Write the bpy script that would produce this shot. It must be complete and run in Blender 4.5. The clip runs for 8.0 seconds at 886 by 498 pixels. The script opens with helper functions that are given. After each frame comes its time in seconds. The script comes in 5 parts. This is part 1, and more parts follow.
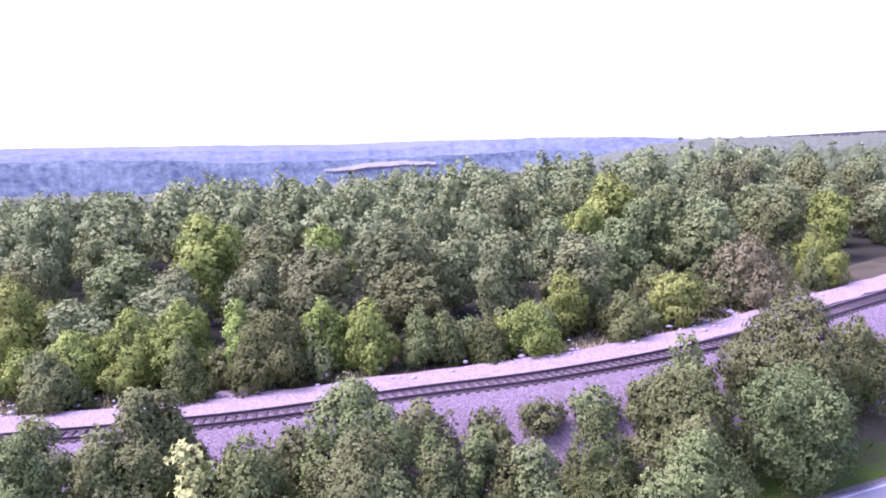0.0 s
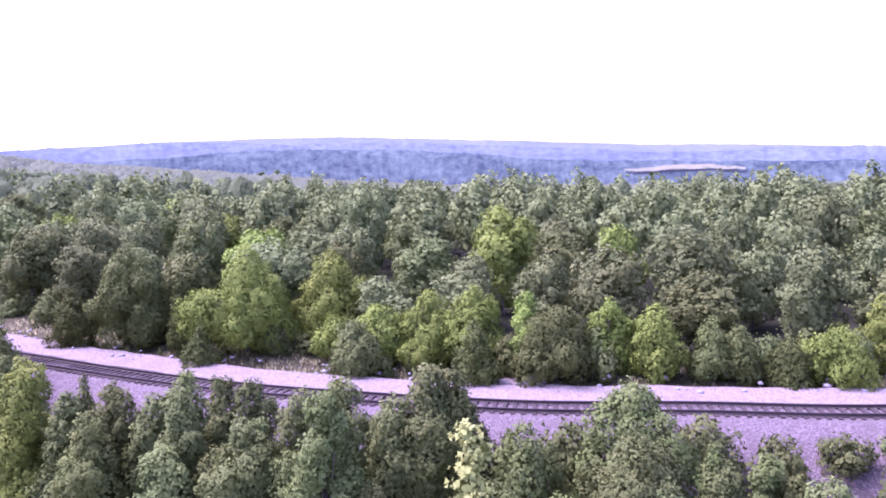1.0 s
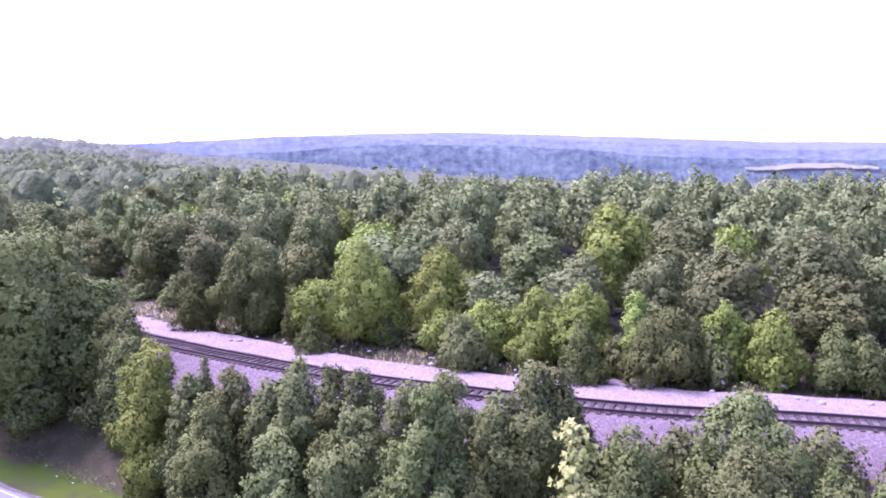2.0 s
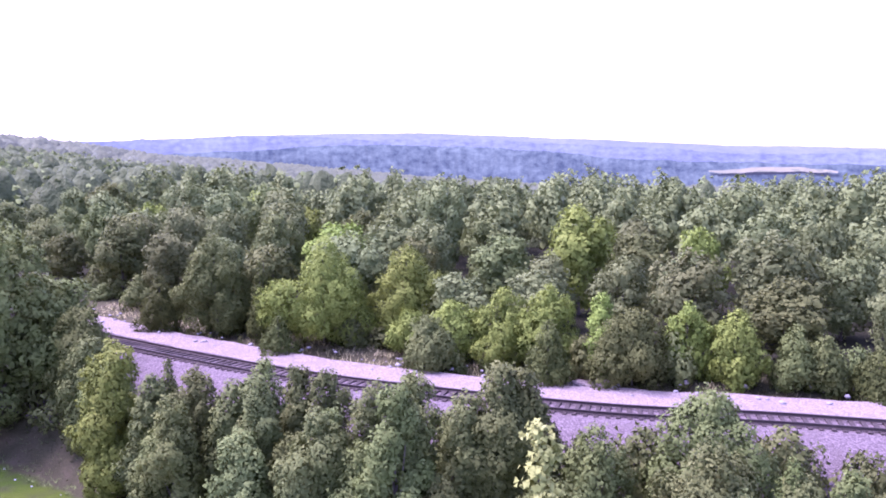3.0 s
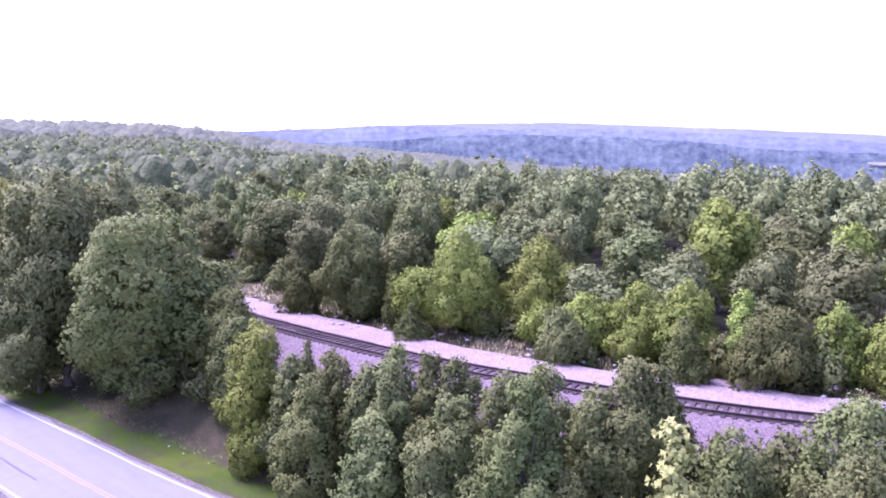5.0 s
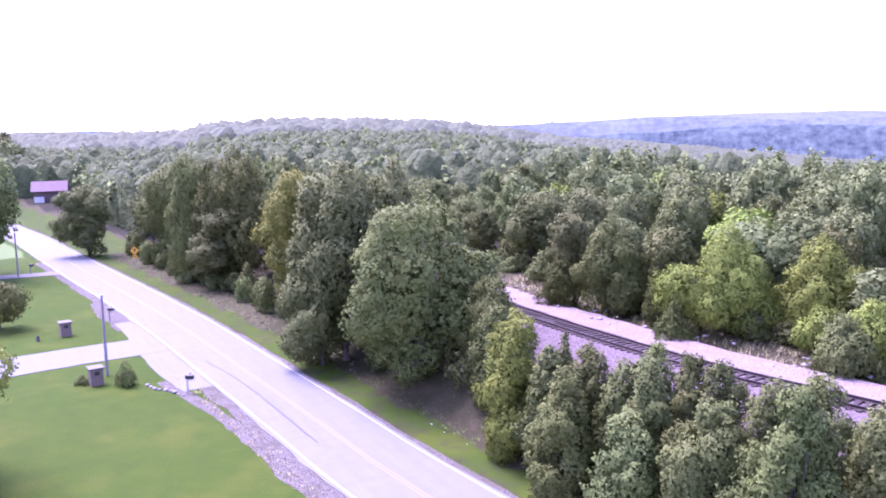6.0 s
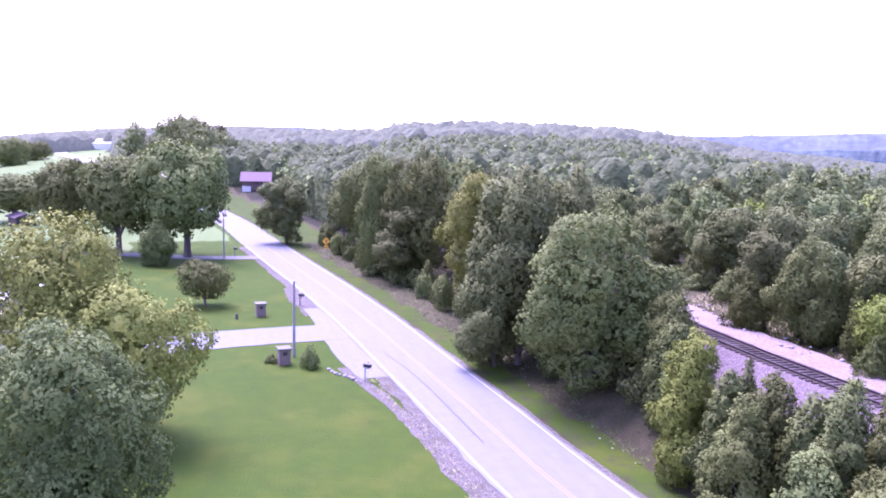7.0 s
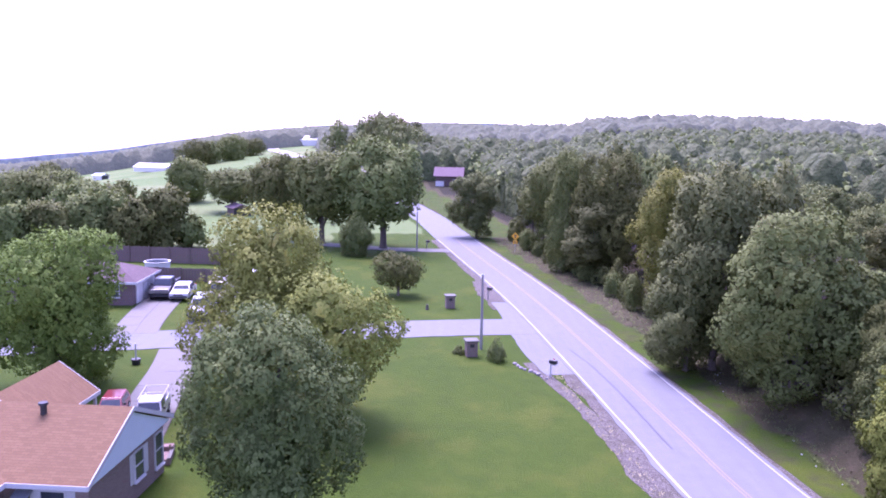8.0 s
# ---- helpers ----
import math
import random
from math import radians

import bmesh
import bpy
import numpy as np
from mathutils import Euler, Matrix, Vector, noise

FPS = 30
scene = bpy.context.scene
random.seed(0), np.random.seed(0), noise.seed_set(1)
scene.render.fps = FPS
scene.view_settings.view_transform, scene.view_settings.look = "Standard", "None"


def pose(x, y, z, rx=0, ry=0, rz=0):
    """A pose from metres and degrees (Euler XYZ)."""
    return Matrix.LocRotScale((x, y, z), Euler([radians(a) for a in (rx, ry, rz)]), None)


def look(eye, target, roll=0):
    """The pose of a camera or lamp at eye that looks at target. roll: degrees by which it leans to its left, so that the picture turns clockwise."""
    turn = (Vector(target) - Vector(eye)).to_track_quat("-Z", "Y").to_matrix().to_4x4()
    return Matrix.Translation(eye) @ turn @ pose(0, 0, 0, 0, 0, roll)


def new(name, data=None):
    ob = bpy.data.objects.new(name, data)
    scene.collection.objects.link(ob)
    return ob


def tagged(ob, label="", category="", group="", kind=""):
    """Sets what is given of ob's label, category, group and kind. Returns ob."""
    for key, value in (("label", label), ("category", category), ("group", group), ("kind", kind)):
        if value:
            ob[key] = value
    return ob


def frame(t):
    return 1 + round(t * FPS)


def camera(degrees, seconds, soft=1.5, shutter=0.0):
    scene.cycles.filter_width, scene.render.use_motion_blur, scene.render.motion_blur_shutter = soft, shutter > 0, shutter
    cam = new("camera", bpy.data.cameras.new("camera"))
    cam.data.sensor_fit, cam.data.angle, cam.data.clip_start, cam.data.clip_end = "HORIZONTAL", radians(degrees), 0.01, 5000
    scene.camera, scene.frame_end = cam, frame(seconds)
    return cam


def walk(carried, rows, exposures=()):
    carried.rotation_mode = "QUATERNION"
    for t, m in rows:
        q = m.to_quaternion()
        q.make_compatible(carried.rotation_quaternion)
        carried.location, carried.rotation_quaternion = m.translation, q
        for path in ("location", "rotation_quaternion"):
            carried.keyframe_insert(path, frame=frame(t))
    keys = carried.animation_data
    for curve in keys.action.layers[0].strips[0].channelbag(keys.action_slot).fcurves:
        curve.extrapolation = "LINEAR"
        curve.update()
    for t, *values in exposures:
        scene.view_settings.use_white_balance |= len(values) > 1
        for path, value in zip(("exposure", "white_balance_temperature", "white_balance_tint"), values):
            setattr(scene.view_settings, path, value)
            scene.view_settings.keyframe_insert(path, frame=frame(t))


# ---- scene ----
cam = camera(57.1, 8.0, soft=1.85)
PATH = [
    (0.0, pose(0, 0, 17, 82.30, 3.40, 8.01)),
    (0.5, pose(0, 0, 17, 82.74, 2.10, 18.88)),
    (1.0, pose(0, 0, 17, 83.02, 1.17, 28.88)),
    (1.5, pose(0, 0, 17, 83.12, 0.80, 37.29)),
    (2.0, pose(0, 0, 17, 82.85, 0.73, 36.64)),
    (2.2, pose(0, 0, 17, 82.56, 0.36, 35.80)),
    (3.3, pose(0, 0, 17, 83.12, 0.27, 33.52)),
    (3.5, pose(0, 0, 17, 83.19, 0.25, 32.58)),
    (4.0, pose(0, 0, 17, 83.26, 0.41, 31.58)),
    (4.5, pose(0, 0, 17, 83.05, 0.67, 35.94)),
    (4.7, pose(0, 0, 17, 82.75, 0.31, 38.60)),
    (5.8, pose(0, 0, 17, 81.65, 0.85, 59.30)),
    (6.0, pose(0, 0, 17, 81.86, 0.83, 62.09)),
    (6.5, pose(0, 0, 17, 82.19, 0.96, 69.89)),
    (7.0, pose(0, 0, 17, 82.17, -1.39, 75.09)),
    (7.5, pose(0, 0, 17, 81.79, -2.08, 81.47)),
    (8.0, pose(0, 0, 17, 81.58, -0.98, 88.39)),
]
walk(cam, PATH, exposures=[(0.0, 2.11, 5250, 68), (4.7, 2.11, 5250, 68), (6.0, 2.3, 5250, 69), (7.0, 2.26, 5200, 70), (7.5, 1.95, 5230, 69), (8.0, 1.88, 5250, 68)])

# ---- light ----
SUN_ELEV, SUN_AZ = 60.0, 252.0  # degrees; azimuth clockwise from +y
world = bpy.data.worlds.new("world")
scene.world = world
world.use_nodes = True
wn, wl = world.node_tree.nodes, world.node_tree.links
sky = wn.new("ShaderNodeTexSky")
sky.sky_type = "NISHITA"
sky.sun_disc = False
sky.sun_elevation = radians(SUN_ELEV)
sky.sun_rotation = radians(SUN_AZ)
sky.dust_density = 1.0
sky.air_density = 1.0
hazy = wn.new("ShaderNodeHueSaturation")
hazy.inputs["Saturation"].default_value = 0.7
wl.new(sky.outputs[0], hazy.inputs["Color"])
wl.new(hazy.outputs[0], wn["Background"].inputs["Color"])
wn["Background"].inputs["Strength"].default_value = 0.14
sun_data = bpy.data.lights.new("sun", "SUN")
sun_data.energy = 2.7
sun_data.angle = radians(38.0)
sun_data.color = (1.0, 0.94, 0.83)
sun = new("sun", sun_data)
_a, _e = radians(SUN_AZ), radians(SUN_ELEV)
sun.matrix_world = look((0, 0, 60), (-math.sin(_a) * math.cos(_e), -math.cos(_a) * math.cos(_e), 60 - math.sin(_e)))


# ---- materials ----
class Nodes:
    """Short way to wire a node material."""

    def __init__(self, name):
        self.mat = bpy.data.materials.new(name)
        self.mat.use_nodes = True
        self.t = self.mat.node_tree
        self.bsdf = self.t.nodes["Principled BSDF"]
        self.out = self.t.nodes["Material Output"]

    def add(self, kind, **inputs):
        n = self.t.nodes.new(kind)
        for k, v in inputs.items():
            k = k.replace("_", " ")
            if isinstance(v, bpy.types.NodeSocket):
                self.t.links.new(v, n.inputs[k])
            else:
                n.inputs[k].default_value = v
        return n

    def link(self, a, b):
        self.t.links.new(a, b)

    def pos(self):
        return self.add("ShaderNodeNewGeometry").outputs["Position"]

    def local(self):
        return self.add("ShaderNodeTexCoord").outputs["Object"]

    def noise(self, scale, detail=4.0, vector=None, rough=0.55):
        n = self.add("ShaderNodeTexNoise", Scale=scale, Detail=detail, Roughness=rough)
        self.link(vector or self.pos(), n.inputs["Vector"])
        return n.outputs["Fac"]

    def ramp(self, fac, stops):
        n = self.add("ShaderNodeValToRGB")
        e = n.color_ramp.elements
        while len(e) < len(stops):
            e.new(0.5)
        for el, (p, c) in zip(e, stops):
            el.position, el.color = p, (*c, 1)
        self.link(fac, n.inputs[0])
        return n.outputs["Color"]

    def mix(self, fac, a, b, blend="MIX"):
        n = self.t.nodes.new("ShaderNodeMix")
        n.data_type, n.blend_type = "RGBA", blend
        for sock, v in ((n.inputs[0], fac), (n.inputs[6], a), (n.inputs[7], b)):
            if isinstance(v, bpy.types.NodeSocket):
                self.link(v, sock)
            else:
                sock.default_value = (*v, 1) if isinstance(v, tuple) else v
        return n.outputs[2]

    def math(self, op, a, b=0.0, clamp=False):
        n = self.t.nodes.new("ShaderNodeMath")
        n.operation, n.use_clamp = op, clamp
        for sock, v in zip(n.inputs, (a, b)):
            if isinstance(v, bpy.types.NodeSocket):
                self.link(v, sock)
            else:
                sock.default_value = v
        return n.outputs[0]

    def bump(self, height, strength=0.4, distance=0.05):
        n = self.add("ShaderNodeBump", Strength=strength, Distance=distance, Height=height)
        self.link(n.outputs[0], self.bsdf.inputs["Normal"])

    def done(self, color, rough=0.8, metal=0.0, spec=0.3):
        for key, v in (("Base Color", color), ("Roughness", rough), ("Metallic", metal), ("Specular IOR Level", spec)):
            if isinstance(v, bpy.types.NodeSocket):
                self.link(v, self.bsdf.inputs[key])
            else:
                self.bsdf.inputs[key].default_value = (*v, 1) if key == "Base Color" else v
        return self.mat


def plain(name, color, rough=0.6, metal=0.0, spec=0.4, grain=6.0, amount=0.25):
    """A paint, metal or plastic with faint dirt at two scales."""
    n = Nodes(name)
    a = n.noise(grain, 5, n.local())
    b = n.noise(grain * 9, 3, n.local())
    dark = tuple(c * (1 - amount) for c in color)
    light = tuple(min(1, c * (1 + amount * 0.4)) for c in color)
    col = n.mix(n.math("ADD", n.math("MULTIPLY", a, 0.7), n.math("MULTIPLY", b, 0.3)), dark, light)
    return n.done(col, rough, metal, spec)


def leaf_material(name, dark, mid, light, translucent=0.24):
    """Leaves: every leaf and every tree a little different, light shining through."""
    n = Nodes(name)
    per_leaf = n.add("ShaderNodeNewGeometry").outputs["Random Per Island"]
    per_tree = n.add("ShaderNodeObjectInfo").outputs["Random"]
    patch = n.noise(0.5, 3)
    f = n.math("ADD", n.math("MULTIPLY", per_leaf, 0.3), n.math("MULTIPLY", patch, 0.7))
    col = n.ramp(f, [(0.12, dark), (0.5, mid), (0.9, light)])
    hsv = n.add("ShaderNodeHueSaturation", Color=col)
    n.link(n.math("ADD", n.math("MULTIPLY", per_tree, 0.03), 0.488), hsv.inputs["Hue"])
    n.link(n.math("ADD", n.math("MULTIPLY", per_tree, 0.5), 0.8), hsv.inputs["Value"])
    n.done(hsv.outputs[0], 0.7, 0.0, 0.08)
    if name in ("leaf_roof", "leaf_far_haze"):
        n.bump(n.math("ADD", n.noise(1.1, 5), n.math("MULTIPLY", n.noise(0.35, 3), 1.5)), 1.0, 0.9)
    tr = n.add("ShaderNodeBsdfTranslucent", Color=hsv.outputs[0])
    m = n.add("ShaderNodeMixShader", Fac=translucent)
    n.link(n.bsdf.outputs[0], m.inputs[1])
    n.link(tr.outputs[0], m.inputs[2])
    n.link(m.outputs[0], n.out.inputs["Surface"])
    return n.mat


M = {}
M["leaf_forest"] = leaf_material("leaf_forest", (0.072, 0.088, 0.031), (0.136, 0.159, 0.055), (0.218, 0.240, 0.090))
M["leaf_dark"] = leaf_material("leaf_dark", (0.063, 0.080, 0.023), (0.117, 0.139, 0.040), (0.193, 0.213, 0.068))
M["leaf_pale"] = leaf_material("leaf_pale", (0.064, 0.083, 0.028), (0.120, 0.142, 0.044), (0.213, 0.231, 0.076))
M["leaf_bright"] = leaf_material("leaf_bright", (0.089, 0.125, 0.023), (0.177, 0.227, 0.042), (0.306, 0.355, 0.070))
M["leaf_roadside"] = leaf_material("leaf_roadside", (0.064, 0.075, 0.027), (0.116, 0.130, 0.044), (0.206, 0.209, 0.075))
M["leaf_yellow"] = leaf_material("leaf_yellow", (0.230, 0.275, 0.070), (0.380, 0.435, 0.130), (0.520, 0.565, 0.210))
M["leaf_olive"] = leaf_material("leaf_olive", (0.098, 0.119, 0.026), (0.189, 0.218, 0.045), (0.326, 0.347, 0.078))
M["leaf_rust"] = leaf_material("leaf_rust", (0.095, 0.095, 0.042), (0.155, 0.145, 0.062), (0.240, 0.212, 0.095))
M["leaf_maple"] = leaf_material("leaf_maple", (0.054, 0.084, 0.025), (0.104, 0.145, 0.043), (0.198, 0.254, 0.081))
M["leaf_far_haze"] = leaf_material("leaf_far_haze", (0.055, 0.069, 0.033), (0.102, 0.121, 0.057), (0.155, 0.172, 0.086))
# painted haze: a faint blue-grey glow on the far crowns
M["leaf_far_haze"].node_tree.nodes["Principled BSDF"].inputs["Emission Color"].default_value = (0.36, 0.38, 0.47, 1)
M["leaf_far_haze"].node_tree.nodes["Principled BSDF"].inputs["Emission Strength"].default_value = 0.07
M["leaf_green"] = leaf_material("leaf_green", (0.068, 0.103, 0.019), (0.122, 0.175, 0.032), (0.203, 0.271, 0.053))
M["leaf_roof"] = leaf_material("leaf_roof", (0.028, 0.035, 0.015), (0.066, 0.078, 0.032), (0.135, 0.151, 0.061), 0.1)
M["leaf_cedar"] = leaf_material("leaf_cedar", (0.047, 0.060, 0.017), (0.087, 0.106, 0.028), (0.142, 0.158, 0.044), 0.2)


def bark():
    n = Nodes("bark")
    v = n.add("ShaderNodeMapping", Vector=n.local(), Scale=(9, 9, 1.6)).outputs[0]
    g = n.noise(1.0, 6, v)
    n.bump(g, 0.7, 0.04)
    return n.done(n.ramp(g, [(0.3, (0.05, 0.042, 0.035)), (0.7, (0.16, 0.135, 0.11))]), 0.9)


M["bark"] = bark()


def ground_material():
    """Lawn, rough grass, forest floor, hay fields and bare soil, by the zones of the land."""
    n = Nodes("ground")
    zone = n.add("ShaderNodeAttribute")
    zone.attribute_name = "zone"
    sep = n.add("ShaderNodeSeparateColor", Color=zone.outputs["Color"])
    broad, mid, fine = n.noise(0.05, 4), n.noise(0.7, 5), n.noise(9.0, 4)
    tuft = n.noise(30.0, 2)
    lawn = n.ramp(mid, [(0.3, (0.024, 0.056, 0.008)), (0.55, (0.036, 0.076, 0.006)), (0.75, (0.058, 0.090, 0.009))])
    lawn = n.mix(0.45, lawn, n.ramp(fine, [(0.3, (0.020, 0.046, 0.007)), (0.7, (0.058, 0.098, 0.010))]))
    tussock = n.ramp(n.noise(2.4, 6, None, 0.7), [(0.55, (0, 0, 0)), (0.72, (0.5, 0.5, 0.5))])
    lawn = n.mix(tussock, lawn, (0.024, 0.048, 0.006))
    lawn = n.mix(n.math("MULTIPLY", broad, 0.5), lawn, (0.064, 0.086, 0.010))
    worn = n.ramp(n.noise(0.22, 5), [(0.5, (0, 0, 0)), (0.68, (0.5, 0.5, 0.5))])
    lawn = n.mix(worn, lawn, (0.086, 0.104, 0.014))
    rough_grass = n.ramp(mid, [(0.25, (0.036, 0.038, 0.016)), (0.5, (0.062, 0.056, 0.030)), (0.75, (0.105, 0.082, 0.055))])
    rough_grass = n.mix(0.4, rough_grass, n.ramp(fine, [(0.3, (0.026, 0.034, 0.011)), (0.7, (0.092, 0.080, 0.044))]))
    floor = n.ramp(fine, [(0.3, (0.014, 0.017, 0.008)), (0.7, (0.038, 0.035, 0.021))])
    field = n.ramp(n.noise(0.02, 5), [(0.3, (0.085, 0.140, 0.040)), (0.5, (0.115, 0.168, 0.055)), (0.7, (0.175, 0.195, 0.085))])
    edge = n.math("MULTIPLY", n.math("SUBTRACT", mid, 0.5), 0.9)

    def mask(sock):
        r = n.add("ShaderNodeMapRange", Value=n.math("ADD", sock, edge))
        r.inputs[1].default_value, r.inputs[2].default_value = 0.35, 0.65
        return r.outputs[0]

    col = n.mix(mask(sep.outputs[0]), rough_grass, lawn)
    col = n.mix(mask(sep.outputs[2]), col, field)
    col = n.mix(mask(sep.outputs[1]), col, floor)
    n.bump(n.math("ADD", n.math("MULTIPLY", fine, 0.6), n.math("MULTIPLY", tuft, 0.4)), 0.8, 0.12)
    return n.done(col, 0.95, 0.0, 0.1)


M["ground"] = ground_material()


def stone_chips(name, dark, mid, light, scale=9.0, stain=(0.3, 0.27, 0.24)):
    n = Nodes(name)
    v = n.add("ShaderNodeTexVoronoi", Scale=scale)
    n.link(n.pos(), v.inputs["Vector"])
    big = n.noise(0.6, 5)
    col = n.ramp(n.add("ShaderNodeSeparateColor", Color=v.outputs["Color"]).outputs[0], [(0.1, dark), (0.5, mid), (0.95, light)])
    col = n.mix(n.math("MULTIPLY", n.math("GREATER_THAN", big, 0.56), 0.35), col, stain)
    col = n.mix(n.math("MULTIPLY", n.noise(3.0, 4), 0.5), col, mid)
    n.bump(v.outputs["Distance"], 0.9, 0.06)
    return n.done(col, 0.95, 0.0, 0.15)


M["ballast"] = stone_chips("ballast", (0.074, 0.057, 0.057), (0.130, 0.101, 0.101), (0.215, 0.172, 0.172), 15.0, (0.105, 0.084, 0.074))
M["gravel"] = stone_chips("gravel", (0.070, 0.060, 0.048), (0.120, 0.108, 0.090), (0.220, 0.204, 0.180), 19.0, (0.064, 0.062, 0.030))
M["track_gravel"] = stone_chips("track_gravel", (0.135, 0.108, 0.098), (0.230, 0.186, 0.172), (0.320, 0.270, 0.250), 15.0, (0.160, 0.130, 0.098))


def asphalt(name, dark, light, warm):
    n = Nodes(name)
    big, mid, fine = n.noise(0.12, 4), n.noise(1.3, 6), n.noise(60.0, 3)
    v = n.add("ShaderNodeMapping", Vector=n.pos(), Scale=(0.15, 1.8, 1))
    streak = n.noise(1.0, 4, v.outputs[0])
    col = n.mix(n.math("ADD", n.math("MULTIPLY", mid, 0.5), n.math("MULTIPLY", streak, 0.5)), dark, light)
    col = n.mix(n.math("MULTIPLY", big, 0.35), col, warm)
    col = n.mix(0.25, col, n.ramp(fine, [(0.3, dark), (0.7, light)]))
    n.bump(n.math("ADD", fine, n.math("MULTIPLY", mid, 0.5)), 0.35, 0.02)
    return n.done(col, 0.85, 0.0, 0.3)


M["road"] = asphalt("road", (0.088, 0.092, 0.096), (0.185, 0.192, 0.194), (0.158, 0.160, 0.152))
M["concrete"] = asphalt("concrete", (0.116, 0.112, 0.098), (0.164, 0.160, 0.140), (0.140, 0.134, 0.112))
M["blacktop"] = asphalt("blacktop", (0.082, 0.082, 0.102), (0.123, 0.123, 0.148), (0.123, 0.119, 0.131))
M["rail_steel"] = plain("rail_steel", (0.07, 0.05, 0.045), 0.6, 0.3, 0.5, 2.0, 0.4)
M["sleeper"] = plain("sleeper", (0.058, 0.044, 0.040), 0.9, 0.0, 0.2, 3.0, 0.5)
M["paint_white"] = plain("paint_white", (0.78, 0.78, 0.78), 0.5)
M["paint_yellow"] = plain("paint_yellow", (0.22, 0.185, 0.115), 0.7, amount=0.4)
M["edge_paint"] = plain("edge_paint", (0.36, 0.36, 0.36), 0.7, amount=0.5)
M["tar"] = plain("tar", (0.07, 0.07, 0.08), 0.5)


# ---- meshes ----
def mesh_object(name, verts, faces, mats, parent=None, smooth=False, label=""):
    me = bpy.data.meshes.new(name)
    me.from_pydata([tuple(v) for v in verts], [], [tuple(f) for f in faces])
    for m in mats if isinstance(mats, (list, tuple)) else [mats]:
        me.materials.append(m)
    if smooth:
        me.shade_smooth()
    me.update()
    ob = new(name, me)
    ob.parent = parent
    if label:
        ob["label"] = label
    return ob


def part(name, bm, material, parent, label=""):
    bmesh.ops.recalc_face_normals(bm, faces=bm.faces)
    me = bpy.data.meshes.new(name)
    bm.to_mesh(me)
    bm.free()
    me.materials.append(material)
    ob = new(name, me)
    ob.parent = parent
    if label:
        ob["label"] = label
    return ob


def thing(name, m, label, category, group="", kind=""):
    ob = new(name)
    ob.empty_display_size = 0.3
    ob.matrix_basis = m
    return tagged(ob, label, category, group, kind)


def box(bm, x0, x1, y0, y1, z0, z1, bevel=0.0):
    vs = [bm.verts.new((x, y, z)) for z in (z0, z1) for x, y in ((x0, y0), (x1, y0), (x1, y1), (x0, y1))]
    fs = [bm.faces.new([vs[i] for i in q]) for q in ((3, 2, 1, 0), (4, 5, 6, 7), (0, 1, 5, 4), (1, 2, 6, 5), (2, 3, 7, 6), (3, 0, 4, 7))]
    if bevel:
        bmesh.ops.bevel(bm, geom=list({e for f in fs for e in f.edges}), offset=bevel, segments=2, affect="EDGES", profile=0.5)
    return bm


def boxes(*specs, bevel=0.0):
    bm = bmesh.new()
    for q in specs:
        box(bm, *q, bevel=bevel)
    return bm


def tube(bm, points, radii, sides=7):
    """A tapered round bar through the points."""
    rings = []
    for i, (p, r) in enumerate(zip(points, radii)):
        p = Vector(p)
        a, b = Vector(points[max(i - 1, 0)]), Vector(points[min(i + 1, len(points) - 1)])
        d = (b - a).normalized()
        u = d.orthogonal().normalized()
        w = d.cross(u)
        rings.append([bm.verts.new(p + (u * math.cos(2 * math.pi * k / sides) + w * math.sin(2 * math.pi * k / sides)) * r) for k in range(sides)])
    for a, b in zip(rings, rings[1:]):
        for k in range(sides):
            bm.faces.new((a[k], a[(k + 1) % sides], b[(k + 1) % sides], b[k]))
    bm.faces.new(rings[0][::-1])
    bm.faces.new(rings[-1])
    return bm


# ---- the lie of the land ----
def spline(points, n=14):
    p = np.array(points, float)
    q = np.vstack([2 * p[0] - p[1], p, 2 * p[-1] - p[-2]])
    out = []
    for i in range(1, len(q) - 2):
        a, b, c, d = q[i - 1], q[i], q[i + 1], q[i + 2]
        for k in range(n):
            t = k / n
            out.append(0.5 * (2 * b + (c - a) * t + (2 * a - 5 * b + 4 * c - d) * t * t + (3 * b - a - 3 * c + d) * t ** 3))
    out.append(q[-2])
    return np.array(out)


RAIL = spline([(-420, 86), (-200, 46), (-120, 36.5), (-80, 32.6), (-54, 31.3), (-45, 31.2), (-36, 31.5), (-28, 32.5), (-16, 35.5),
               (-8, 39.0), (0, 42.2), (9.4, 48), (20.6, 58), (40, 76), (80, 112), (200, 230)])
ROAD = spline([(-330, -30), (-240, -13), (-190, -4), (-156, 1.8), (-128, 5.4), (-110, 7.8), (-93, 10.2), (-75, 12.4), (-57, 14.0), (-45, 15.0),
               (-36, 15.7), (-25, 17.4), (-12, 21.6), (0, 27), (12, 33.4), (30, 45), (60, 68), (180, 160)])


def side(line, x, y):
    """Signed distance of points from a line, positive to its left; x and y are arrays."""
    x, y = np.atleast_1d(np.asarray(x, float)), np.atleast_1d(np.asarray(y, float))
    best = np.full(x.shape, 1e9)
    sign = np.ones(x.shape)
    for a, b in zip(line, line[1:]):
        d = b - a
        t = np.clip(((x - a[0]) * d[0] + (y - a[1]) * d[1]) / (d @ d), 0, 1)
        dx, dy = x - a[0] - t * d[0], y - a[1] - t * d[1]
        q = dx * dx + dy * dy
        hit = q < best
        best = np.where(hit, q, best)
        sign = np.where(hit, np.sign(d[0] * dy - d[1] * dx), sign)
    return sign * np.sqrt(best)


def smooth(v, a, b):
    t = np.clip((v - a) / (b - a), 0, 1)
    return t * t * (3 - 2 * t)


